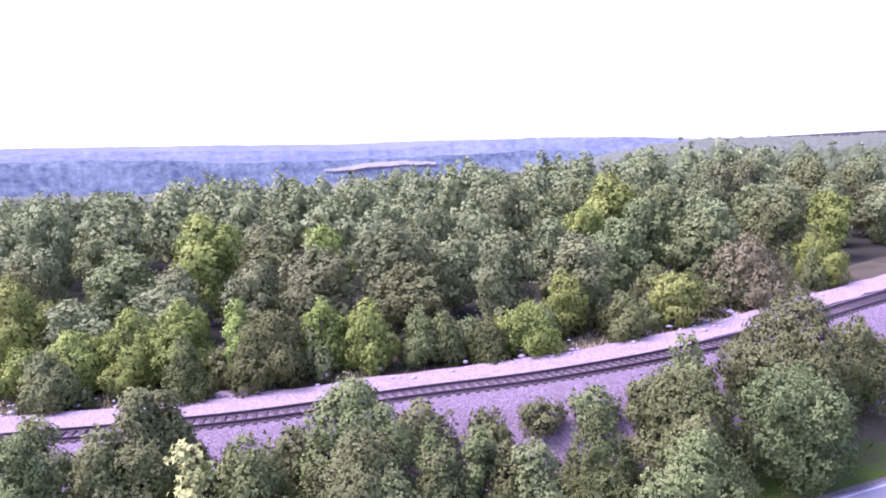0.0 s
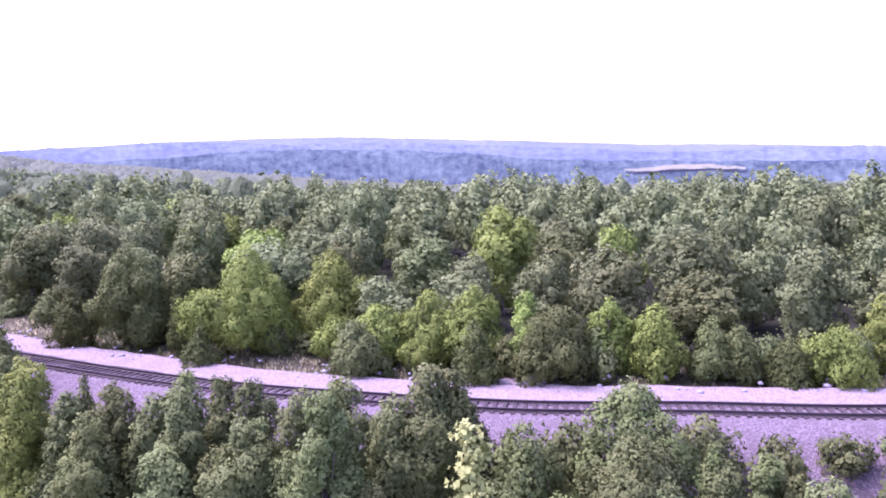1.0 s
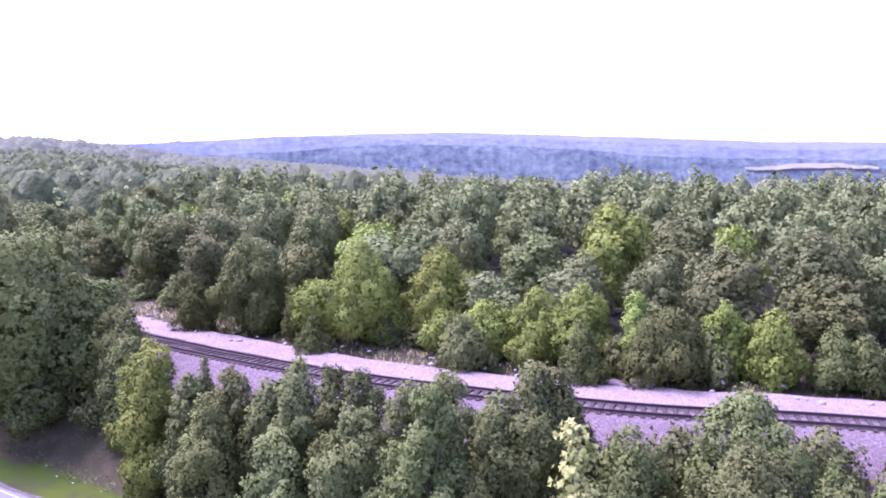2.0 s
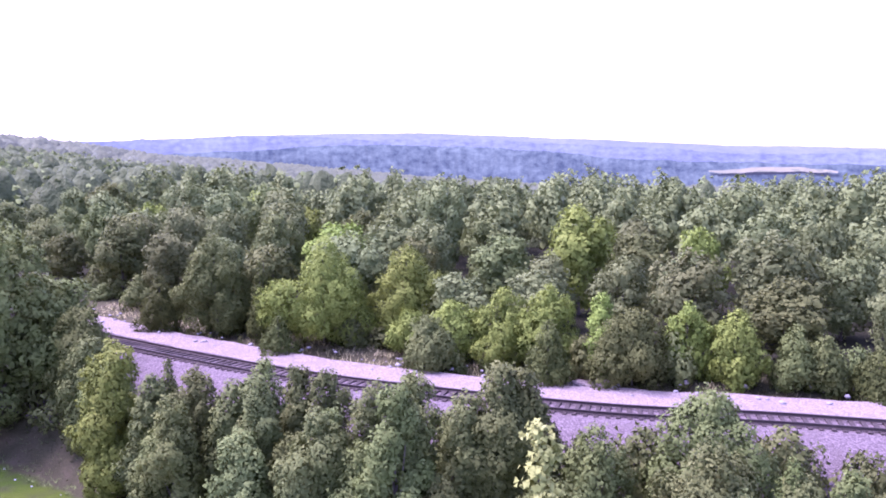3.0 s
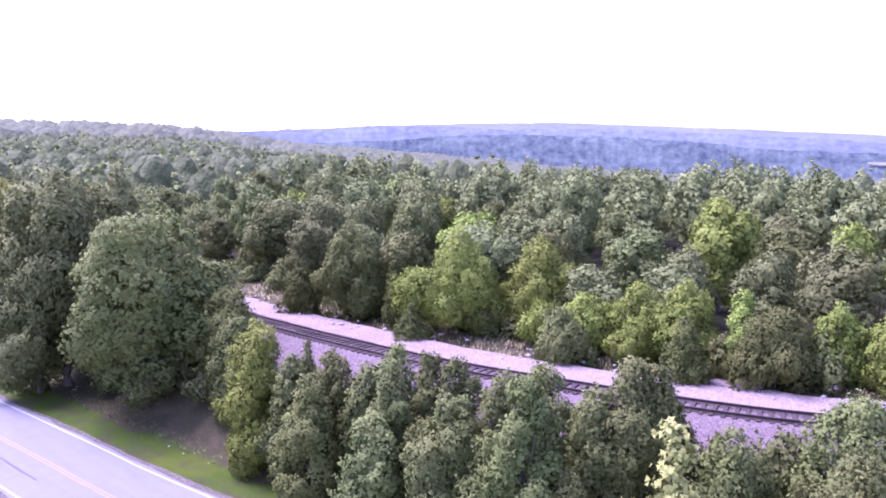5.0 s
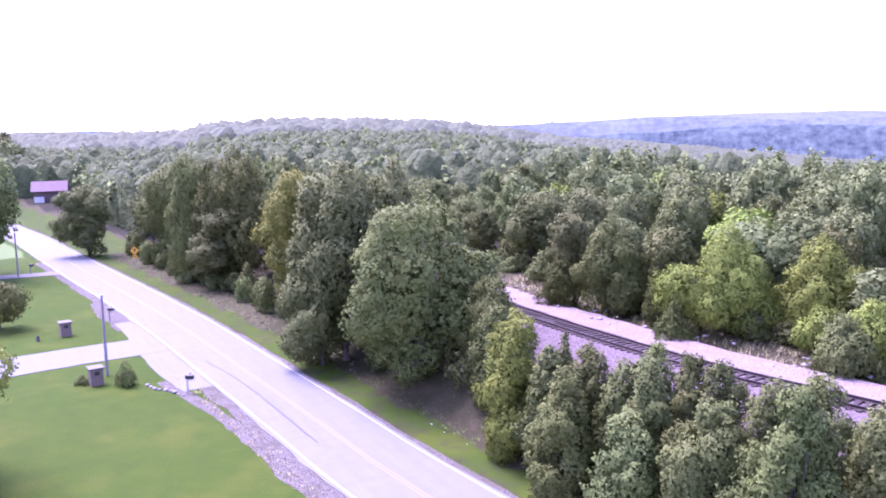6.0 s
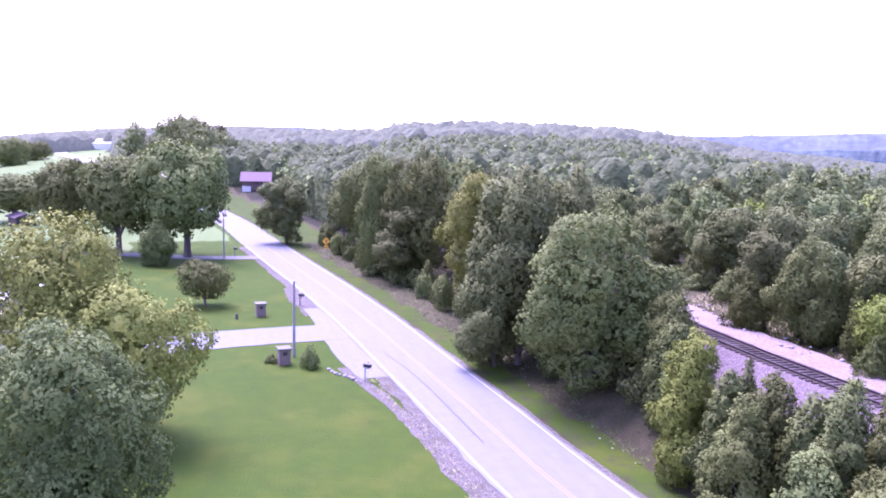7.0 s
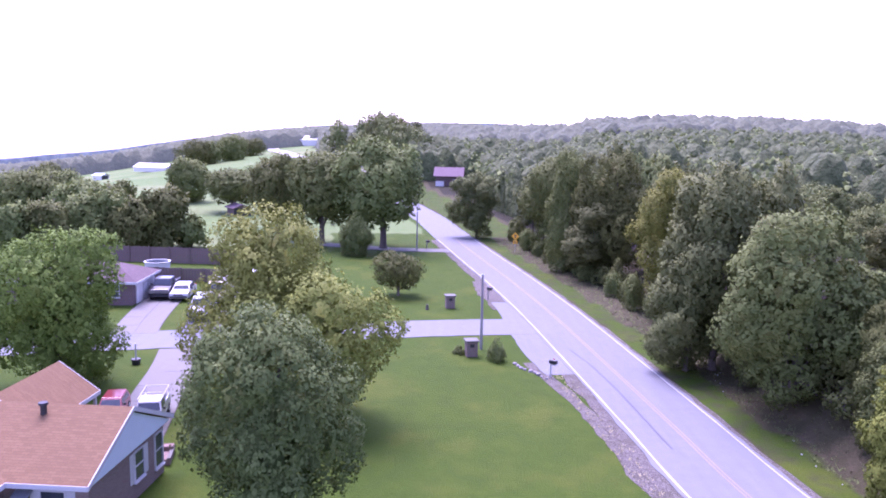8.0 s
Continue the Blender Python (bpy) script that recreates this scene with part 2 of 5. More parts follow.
def height(x, y):
    """Height of the ground: a road at 0, the railway on a bench above it, woods on a plateau, a valley to the north and a hill to the north-west."""
    x, y = np.atleast_1d(np.asarray(x, float)), np.atleast_1d(np.asarray(y, float))
    s = side(RAIL, x, y)
    bench = np.clip(3.6 - (-3.2 - s) / 1.6, 0, 3.6) + 0.4 * smooth(s, 4.5, 9)
    r = np.hypot(x, y)
    b = np.degrees(np.arctan2(-x, y))
    north = np.maximum(smooth(s, 0, 30), smooth(r, 190, 330))
    valley = smooth(b, -12, 6) * (1 - smooth(b, 22, 62)) * smooth(r, 90, 330)
    hill = smooth(b, 47, 69) * (1 - 0.4 * smooth(b, 72, 86)) * (1 - smooth(b, 88, 104)) * smooth(r, 120, 520)
    east = (1 - smooth(b, -16, 4)) * smooth(r, 90, 320)
    z = bench + north * (-42 * valley + 10.6 * hill * (1 - 1.6 * smooth(r, 620, 1000)) - 18 * east - 60 * smooth(r, 980, 2200) * (1 - smooth(b, 84, 92)))
    south = (1 - smooth(s, -30, 0)) * smooth(r, 160, 700) * smooth(b, 60, 100)
    z = z + south * 3.0
    z = z - smooth(b, 97, 119) * (27 * smooth(r, 170, 640) + 0.046 * np.clip(r - 600, 0, None))
    roll = np.sin(x * 0.045 + 1.3) * np.cos(y * 0.052) * 0.35 + np.sin(x * 0.017 - y * 0.021) * 0.8
    return z + roll * smooth(r, 110, 260)


def ground_z(x, y):
    return float(height(x, y)[0])


def axis(lo, hi, step, reach, grow=1.16):
    mid = list(np.arange(lo, hi + step / 2, step))
    d, a, b = step, [], []
    p = lo
    while p > -reach:
        d *= grow
        p -= d
        a.append(p)
    d, p = step, hi
    while p < reach:
        d *= grow
        p += d
        b.append(p)
    return np.array(a[::-1] + mid + b)


def build_ground():
    xs, ys = axis(-112, 46, 1.05, 4300), axis(-44, 84, 1.05, 4300)
    gx, gy = np.meshgrid(xs, ys)
    x, y = gx.ravel(), gy.ravel()
    z = height(x, y)
    nx = len(xs)
    i = np.arange(len(x)).reshape(gx.shape)
    faces = np.stack([i[:-1, :-1], i[:-1, 1:], i[1:, 1:], i[1:, :-1]], -1).reshape(-1, 4)
    ob = mesh_object("ground", np.stack([x, y, z], 1), faces, M["ground"], smooth=True)
    s, q = side(RAIL, x, y), side(ROAD, x, y)
    r, b = np.hypot(x, y), np.degrees(np.arctan2(-x, y))
    lawn = np.where(q < -3, 1.0, np.where((q > 3) & (q < np.where(x < -126, 13.0, 6.0)), 0.6, 0.0))
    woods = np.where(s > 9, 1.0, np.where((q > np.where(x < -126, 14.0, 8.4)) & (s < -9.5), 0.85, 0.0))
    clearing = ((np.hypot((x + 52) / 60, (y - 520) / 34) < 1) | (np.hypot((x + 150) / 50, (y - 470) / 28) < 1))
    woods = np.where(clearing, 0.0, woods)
    field = np.where(((x < -132) & (q < -4)) | clearing, 1.0, 0.0)
    field = np.where((q < -4) & (b > 96) & (r > 118), 1.0, field)
    att = ob.data.color_attributes.new("zone", "FLOAT_COLOR", "POINT")
    att.data.foreach_set("color", np.stack([lawn, woods, field, np.ones_like(x)], 1).astype(np.float32).ravel())
    return tagged(ob, "mown lawns, rough verges, hay fields and wooded hills", "ground", kind="structure")


build_ground()


def strip(name, line, left, right, lift, mat, label, category, start=0, end=None, parent=None, kind="structure", cross=3, wobble=0.0, thick=0.25):
    """A band laid on the ground along a line, with a thickness at its edges."""
    line = line[start:end]
    d = np.gradient(line, axis=0)
    nrm = np.stack([-d[:, 1], d[:, 0]], 1) / np.hypot(d[:, 0], d[:, 1])[:, None]
    offs = np.linspace(left, right, cross)
    rng = np.random.default_rng(len(line) + int(abs(left) * 100))
    n, rows = cross + 2, len(line)
    o = np.tile(offs, (rows, 1))
    o[:, 0] += rng.normal(size=rows) * wobble
    o[:, -1] += rng.normal(size=rows) * wobble
    pts = line[:, None] + nrm[:, None] * o[:, :, None]
    z = height(pts[..., 0].ravel(), pts[..., 1].ravel()).reshape(rows, cross) + lift
    z = np.maximum(z, z.mean(1, keepdims=True) - 0.15)
    full = np.concatenate([pts, z[:, :, None]], 2)
    drop = np.array([0, 0, thick])
    verts = np.concatenate([full[:, :1] - drop, full, full[:, -1:] - drop], 1).reshape(-1, 3)
    faces = [(i * n + k, i * n + k + 1, (i + 1) * n + k + 1, (i + 1) * n + k) for i in range(len(line) - 1) for k in range(n - 1)]
    ob = mesh_object(name, verts, [f[::-1] for f in faces], mat, parent)
    if parent is None:
        tagged(ob, label, category, kind=kind)
    elif label:
        ob["label"] = label
    return ob


def dense(line, step):
    """The same line with points at even steps."""
    seg = np.hypot(*np.diff(line, axis=0).T)
    s = np.concatenate([[0], np.cumsum(seg)])
    t = np.arange(0, s[-1], step)
    return np.stack([np.interp(t, s, line[:, 0]), np.interp(t, s, line[:, 1])], 1)


ROAD_D, RAIL_D = dense(ROAD, 1.5), dense(RAIL, 1.5)
strip("road", ROAD_D, 3.1, -3.1, 0.05, M["road"], "sun-bleached grey two-lane asphalt road", "road", cross=5, wobble=0.06)
near = (ROAD_D[:, 0] > -125) & (ROAD_D[:, 0] < 30)
i0, i1 = int(np.argmax(near)), int(len(near) - np.argmax(near[::-1]))
strip("road_shoulder", ROAD_D, -2.9, -4.0, 0.024, M["gravel"], "pale crushed gravel shoulder beside the asphalt", "shoulder", i0, i1, wobble=0.12)
strip("road_shoulder", ROAD_D, 3.45, 2.9, 0.024, M["gravel"], "thin pale gravel edge along the road", "shoulder", i0, i1, wobble=0.06)
for off in (-2.82, 2.82):
    strip("edge_line", ROAD_D, off + 0.06, off - 0.06, 0.058, M["edge_paint"], "worn white line along the road edge", "road marking", i0, i1, cross=2, thick=0.004, wobble=0.012)
for name, off in (("centre_line", 0.1), ("centre_line", -0.1)):
    strip(name, ROAD_D, off + 0.05, off - 0.05, 0.058, M["paint_yellow"], "faded yellow centre line on the road", "road marking", i0, i1, cross=2, thick=0.004)


def build_ballast():
    """The stone bed: a shoulder, the bed under the track, a flat maintenance strip and the long slope to the ditch."""
    line = RAIL_D
    d = np.gradient(line, axis=0)
    nrm = np.stack([-d[:, 1], d[:, 0]], 1) / np.hypot(d[:, 0], d[:, 1])[:, None]
    prof = [(-7.0, 0.9), (-6.7, 1.5), (-6.0, 2.15), (-4.4, 3.22), (-2.9, 4.08), (-2.0, 4.34), (-1.4, 4.5), (0, 4.52), (1.4, 4.5), (2.0, 4.28), (2.9, 4.14), (4.2, 4.06), (5.6, 3.6)]
    rng = np.random.default_rng(3)
    verts, n = [], len(prof)
    bases = height(line[:, 0] + nrm[:, 0] * 4.5, line[:, 1] + nrm[:, 1] * 4.5) - 4.0
    for p, v, base in zip(line, nrm, bases):
        for k, (o, z) in enumerate(prof):
            jit = 0.1 if 0 < k < 4 or k > 9 else 0.02
            oo = o + (rng.normal() * 0.3 if k in (0, n - 1) else 0)
            q = p + v * oo
            verts.append((q[0], q[1], z + base * (k / (n - 1)) + rng.normal() * jit * 0.6))
    faces = [(i * n + k, (i + 1) * n + k, (i + 1) * n + k + 1, i * n + k + 1) for i in range(len(line) - 1) for k in range(n - 1)]
    faces = [f[::-1] for f in faces]
    ob = mesh_object("railway_embankment", verts, faces, M["ballast"], smooth=True)
    return tagged(ob, "mauve-grey crushed stone embankment under the railway", "embankment", kind="structure")


build_ballast()


def build_track():
    track = thing("railway_track", pose(0, 0, 0), "single rusty railway track curving along the stone embankment", "railway track")
    line = RAIL_D[(RAIL_D[:, 0] > -140) & (RAIL_D[:, 0] < 75)]
    d = np.gradient(line, axis=0)
    nrm = np.stack([-d[:, 1], d[:, 0]], 1) / np.hypot(d[:, 0], d[:, 1])[:, None]
    base = height(line[:, 0] + nrm[:, 0] * 4.5, line[:, 1] + nrm[:, 1] * 4.5) - 4.0
    top = 4.44 + base * 0.55
    prof = [(-0.07, 0.13), (-0.07, 0.145), (-0.012, 0.165), (-0.012, 0.255), (-0.037, 0.265), (-0.037, 0.3), (0.037, 0.3), (0.037, 0.265), (0.012, 0.255), (0.012, 0.165), (0.07, 0.145), (0.07, 0.13)]
    n = len(prof)
    for gauge in (-0.66, 0.66):
        verts = [(p[0] + v[0] * (gauge + o), p[1] + v[1] * (gauge + o), z + h) for p, v, z in zip(line, nrm, top) for o, h in prof]
        faces = [(i * n + k, (i + 1) * n + k, (i + 1) * n + (k + 1) % n, i * n + (k + 1) % n) for i in range(len(line) - 1) for k in range(n)]
        mesh_object("rail", verts, faces, M["rail_steel"], track, label="rust-brown steel rail with a worn top")
    bm = boxes((-0.1, 0.1, -0.98, 0.98, -0.06, 0.13), bevel=0.012)
    first = part("sleeper", bm, M["sleeper"], track, "weathered dark timber sleeper")
    spots = dense(line, 0.5)
    dd = np.gradient(spots, axis=0)
    rng = np.random.default_rng(5)
    seg = np.interp(spots[:, 0], line[:, 0], top)
    keep = [k for k in range(len(spots)) if -66 < spots[k][0] < 27]
    for j, k in enumerate(keep):
        ob = first if j == 0 else new("sleeper", first.data)
        ob.parent = track
        ob.matrix_basis = pose(spots[k][0], spots[k][1], seg[k] + rng.uniform(-0.01, 0.02), 0, 0, math.degrees(math.atan2(dd[k][1], dd[k][0])) + rng.normal() * 1.2)


build_track()
strip("maintenance_track", RAIL_D, 4.9, 2.1, 0.42, M["track_gravel"], "pale pinkish gravel track along the railway", "track", wobble=0.1, cross=6, thick=0.6)



# ---- trees ----
def leaf_cards(c, nrm, size, rng):
    """Pointed leaf sprays at the centres c, facing nrm, tips hanging a little."""
    n = len(c)
    nrm = nrm / np.linalg.norm(nrm, axis=1)[:, None]
    t = rng.normal(size=(n, 3))
    t[:, 2] -= 0.5
    t -= nrm * (t * nrm).sum(1)[:, None]
    t /= np.linalg.norm(t, axis=1)[:, None]
    w = np.cross(nrm, t)
    L = (size * rng.uniform(0.7, 1.3, n))[:, None]
    W = L * rng.uniform(0.42, 0.62, n)[:, None]
    a, l, r = c + t * L * 0.6 - nrm * L * 0.08, c - t * L * 0.4 + w * W, c - t * L * 0.4 - w * W
    v = np.stack([a, l, r], 1).reshape(-1, 3)
    f = np.arange(n * 3).reshape(-1, 3)
    return v, f


def soft_normals(p, d):
    """Facings of the foliage as a whole: outwards from the bough and from the crown, a little upwards."""
    e = np.stack([p[:, 0], p[:, 1], (p[:, 2] - 0.4) * 1.35], 1)
    e /= np.maximum(np.linalg.norm(e, axis=1), 1e-6)[:, None]
    d = d / np.linalg.norm(d, axis=1)[:, None]
    s = d * 0.62 + e * 0.5 + np.array([0, 0, 0.1])
    return s / np.maximum(np.linalg.norm(s, axis=1), 1e-6)[:, None]


def fast_mesh(name, v, f, mat, facing=None):
    """A mesh of triangles."""
    me = bpy.data.meshes.new(name)
    me.vertices.add(len(v))
    me.vertices.foreach_set("co", np.asarray(v, np.float32).ravel())
    me.loops.add(f.size)
    me.loops.foreach_set("vertex_index", f.astype(np.int32).ravel())
    me.polygons.add(len(f))
    me.polygons.foreach_set("loop_start", np.arange(len(f), dtype=np.int32) * f.shape[1])
    me.update(calc_edges=True)
    me.materials.append(mat)
    if facing is not None:
        me.normals_split_custom_set_from_vertices(facing.tolist())
    return me


def lobes_of(shape, aspect, rng, n_big, n_small):
    """The rounded masses that make up a crown of height 1 and radius 1: big boughs and small bumps on them. aspect: radius over height."""
    if shape == "cone":
        u = (np.arange(n_big) + 0.5) / n_big
        ang = np.arange(n_big) * 2.4 + rng.normal(size=n_big) * 0.6
        q = (1 - u) ** 0.85 * rng.uniform(0.25, 0.6, n_big)
        c = np.stack([np.cos(ang) * q, np.sin(ang) * q, 0.08 + 0.84 * u], 1)
        r = 0.12 + 0.36 * (1 - u) ** 0.9
        prof = 1 - u
    else:
        low = {"round": 0.0, "shrub": 0.0, "tall": 0.0, "wide": 0.27}[shape]
        u = ((np.arange(n_big) + rng.random(n_big)) / n_big) ** (0.72 if shape == "round" else 1.0)
        if shape in ("round", "wide"):
            prof = np.sin(np.pi * (0.22 + 0.56 * u)) ** 0.8
        else:
            peak = 0.34 if shape == "shrub" else 0.4
            prof = np.where(u < peak, 0.84 + 0.16 * u / peak, 0.16 + 0.84 * ((1 - u) / (1 - peak)) ** 0.85)
        ang = np.arange(n_big) * 2.4 + rng.normal(size=n_big) * 0.5
        q = prof * rng.uniform(0.3, 0.74, n_big)
        r = rng.uniform(0.26, 0.44, n_big) * (0.5 + 0.5 * prof)
        rim = np.minimum(r * aspect, 0.14)
        c = np.stack([np.cos(ang) * q, np.sin(ang) * q, low + rim * 0.7 + (1 - low - rim * 1.7) * u], 1)
        c[-1, :2] *= 0.35
    of = rng.choice(n_big, n_small, p=r ** 2 / (r ** 2).sum())
    e = rng.normal(size=(n_small, 3))
    e[:, 2] += 0.25 if shape in ("round", "wide") else 0.6
    e[:, 0] += np.cos(ang[of]) * 0.6
    e[:, 1] += np.sin(ang[of]) * 0.6
    e /= np.linalg.norm(e, axis=1)[:, None]
    rs = r[of] * rng.uniform(0.2, 0.55, n_small)
    ax = np.array([1, 1, aspect * 1.1])
    cs = c[of] + e * (r[of] * rng.uniform(0.75, 1.25, n_small))[:, None] * ax
    cs[:, 2] = np.clip(cs[:, 2], 0.02, 0.985)
    return np.vstack([c, cs]), np.concatenate([r, rs])


def crown_points(shape, aspect, n_big, n_small, n_leaves, rng, spread=0.1):
    """Leaf centres and facings for a crown: leaves splay out in tufts on the masses, with a dimmer layer further in."""
    c, r = lobes_of(shape, aspect, rng, n_big, n_small)
    ax = np.array([1, 1, aspect * 1.1])
    w = r ** 2

    def skin(n, lo, hi, hollow):
        pick = rng.choice(len(c), n * 3, p=w / w.sum())
        d = rng.normal(size=(n * 3, 3))
        d /= np.linalg.norm(d, axis=1)[:, None]
        p = c[pick] + d * (r[pick] * rng.uniform(lo, hi, n * 3))[:, None] * ax
        inside = np.zeros(n * 3, bool)
        for cc, rr in zip(c, r):
            inside |= (((p - cc) / ax) ** 2).sum(1) < (rr * hollow) ** 2
        keep = np.where(~inside & (p[:, 2] > 0.005))[0][:n]
        return p[keep], d[keep]

    per = 5
    p1, d1 = skin(int(n_leaves * 0.7 / per), 0.97, 1.16, 0.86)
    p1, d1 = np.repeat(p1, per, 0), np.repeat(d1, per, 0)
    off = rng.normal(size=p1.shape) * 0.6
    off += d1 * rng.uniform(-0.2, 0.7, len(p1))[:, None]
    n1 = soft_normals(p1, d1) + rng.normal(size=d1.shape) * 0.42
    p1 = p1 + off * spread * ax
    p1[:, 2] = np.maximum(p1[:, 2], 0.004)
    p2, d2 = skin(n_leaves - len(p1), 0.7, 0.98, 0.66)
    n2 = soft_normals(p2, d2) + rng.normal(size=d2.shape) * 0.3
    return np.concatenate([p1, p2]), np.concatenate([n1, n2]), c[:n_big], r[:n_big], np.concatenate([d1, d2])


def ball(level):
    bm = bmesh.new()
    bmesh.ops.create_icosphere(bm, subdivisions=level, radius=1)
    v = np.array([q.co for q in bm.verts])
    f = np.array([[q.index for q in k.verts] for k in bm.faces])
    bm.free()
    return v, f


BALLS = {k: ball(k) for k in (1, 2)}


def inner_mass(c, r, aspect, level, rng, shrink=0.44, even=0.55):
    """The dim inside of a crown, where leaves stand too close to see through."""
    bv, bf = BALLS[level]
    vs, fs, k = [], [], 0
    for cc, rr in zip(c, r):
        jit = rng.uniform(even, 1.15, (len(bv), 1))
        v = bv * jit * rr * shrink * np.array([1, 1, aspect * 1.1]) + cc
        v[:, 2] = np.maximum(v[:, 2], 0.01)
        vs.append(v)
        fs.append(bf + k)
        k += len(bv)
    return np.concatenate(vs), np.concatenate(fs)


def trunk_mesh(bm, h, r, cc, rng, girth, limbs, shape):
    bend = rng.normal(size=2) * 0.03 * h
    top = 0.92 if shape == "cone" else 0.72
    pts = [(bend[0] * t * t, bend[1] * t * t, h * top * t) for t in (0, 0.06, 0.3, 0.6, 1.0)]
    tube(bm, pts, [girth * 1.45, girth * 1.05, girth * 0.85, girth * 0.55, girth * 0.15], 8)
    for c in cc[rng.permutation(len(cc))[:limbs]]:
        end = Vector((c[0] * r * 0.9, c[1] * r * 0.9, c[2] * h))
        z = max(0.1 * h, min(end.z - 0.22 * h, 0.6 * h))
        a = Vector((0, 0, z))
        mid = a.lerp(end, 0.5) + Vector((0, 0, 0.06 * h))
        tube(bm, [a, mid, end], [girth * 0.42, girth * 0.26, girth * 0.06], 5)


SPECIES = {
    # shape, leaves, boughs, bumps, leaf size, leaf material, girth over height, height over radius
    "oak": ("round", 30000, 15, 120, 0.21, "leaf_dark", 0.02, 2.5, "broad dark green oak tree with foliage to the ground", "tree"),
    "field_oak": ("wide", 12000, 22, 90, 0.36, "leaf_dark", 0.03, 2.3, "broad dark oak on a bare trunk beside the road", "tree"),
    "pale": ("shrub", 15000, 18, 100, 0.12, "leaf_pale", 0.012, 3.6, "grey-green young tree with foliage to the ground", "tree"),
    "dark": ("shrub", 15000, 18, 100, 0.12, "leaf_dark", 0.012, 3.2, "dark green leafy young tree", "tree"),
    "bright": ("tall", 15000, 18, 100, 0.12, "leaf_bright", 0.012, 3.0, "bright yellow-green leafy young tree", "tree"),
    "cedar": ("cone", 12000, 32, 120, 0.1, "leaf_cedar", 0.014, 4.0, "dense dark green pointed cedar", "cedar"),
    "yellow": ("shrub", 2600, 9, 34, 0.2, "leaf_yellow", 0.01, 4.0, "small tree with vivid yellow leaves", "tree"),
    "maple": ("round", 42000, 26, 240, 0.14, "leaf_maple", 0.02, 2.4, "full silvery green maple tree", "tree"),
    "roadside": ("round", 26000, 15, 110, 0.21, "leaf_roadside", 0.018, 3.4, "tall grey-green roadside tree with foliage to the ground", "tree"),
    "olive": ("round", 26000, 24, 150, 0.17, "leaf_olive", 0.02, 2.8, "tall tree with yellowing olive leaves", "tree"),
    "rust": ("shrub", 6400, 16, 60, 0.17, "leaf_rust", 0.012, 2.2, "bushy tree with rusty brown foliage", "tree"),
    "yard": ("wide", 5600, 16, 50, 0.17, "leaf_dark", 0.03, 1.8, "small round-topped lawn tree on a short trunk", "tree"),
    "bush": ("shrub", 1900, 9, 30, 0.12, "leaf_pale", 0.01, 1.3, "low leafy bush", "bush"),
    "seedling": ("cone", 500, 12, 20, 0.3, "leaf_cedar", 0.014, 2.6, "tiny cedar seedling beside the railway", "cedar"),
    "shade": ("round", 34000, 26, 220, 0.165, "leaf_green", 0.02, 2.4, "full green shade tree beside the brick house", "tree"),
    "field_tree": ("round", 3800, 18, 70, 0.44, "leaf_dark", 0.025, 1.9, "rounded dark field tree", "tree"),
    "forest": ("round", 5200, 13, 50, 0.34, "leaf_forest", 0.018, 3.0, "tall green forest tree in dense woods", "tree"),
    "forest_bright": ("round", 5200, 13, 50, 0.32, "leaf_bright", 0.018, 3.0, "light green forest tree in dense woods", "tree"),
    "forest_pale": ("round", 5200, 13, 50, 0.32, "leaf_pale", 0.018, 3.0, "grey-green forest tree in dense woods", "tree"),
    "back_forest": ("round", 2500, 11, 40, 0.42, "leaf_forest", 0.018, 3.0, "tall green tree deep in the woods", "tree"),
    "back_forest_pale": ("round", 2500, 11, 40, 0.42, "leaf_pale", 0.018, 3.0, "grey-green tree deep in the woods", "tree"),
}
PROTO = {}


OWN = ("pale", "dark", "bright", "cedar", "yellow", "rust", "maple", "shade", "olive", "field_tree")  # these are grown one by one


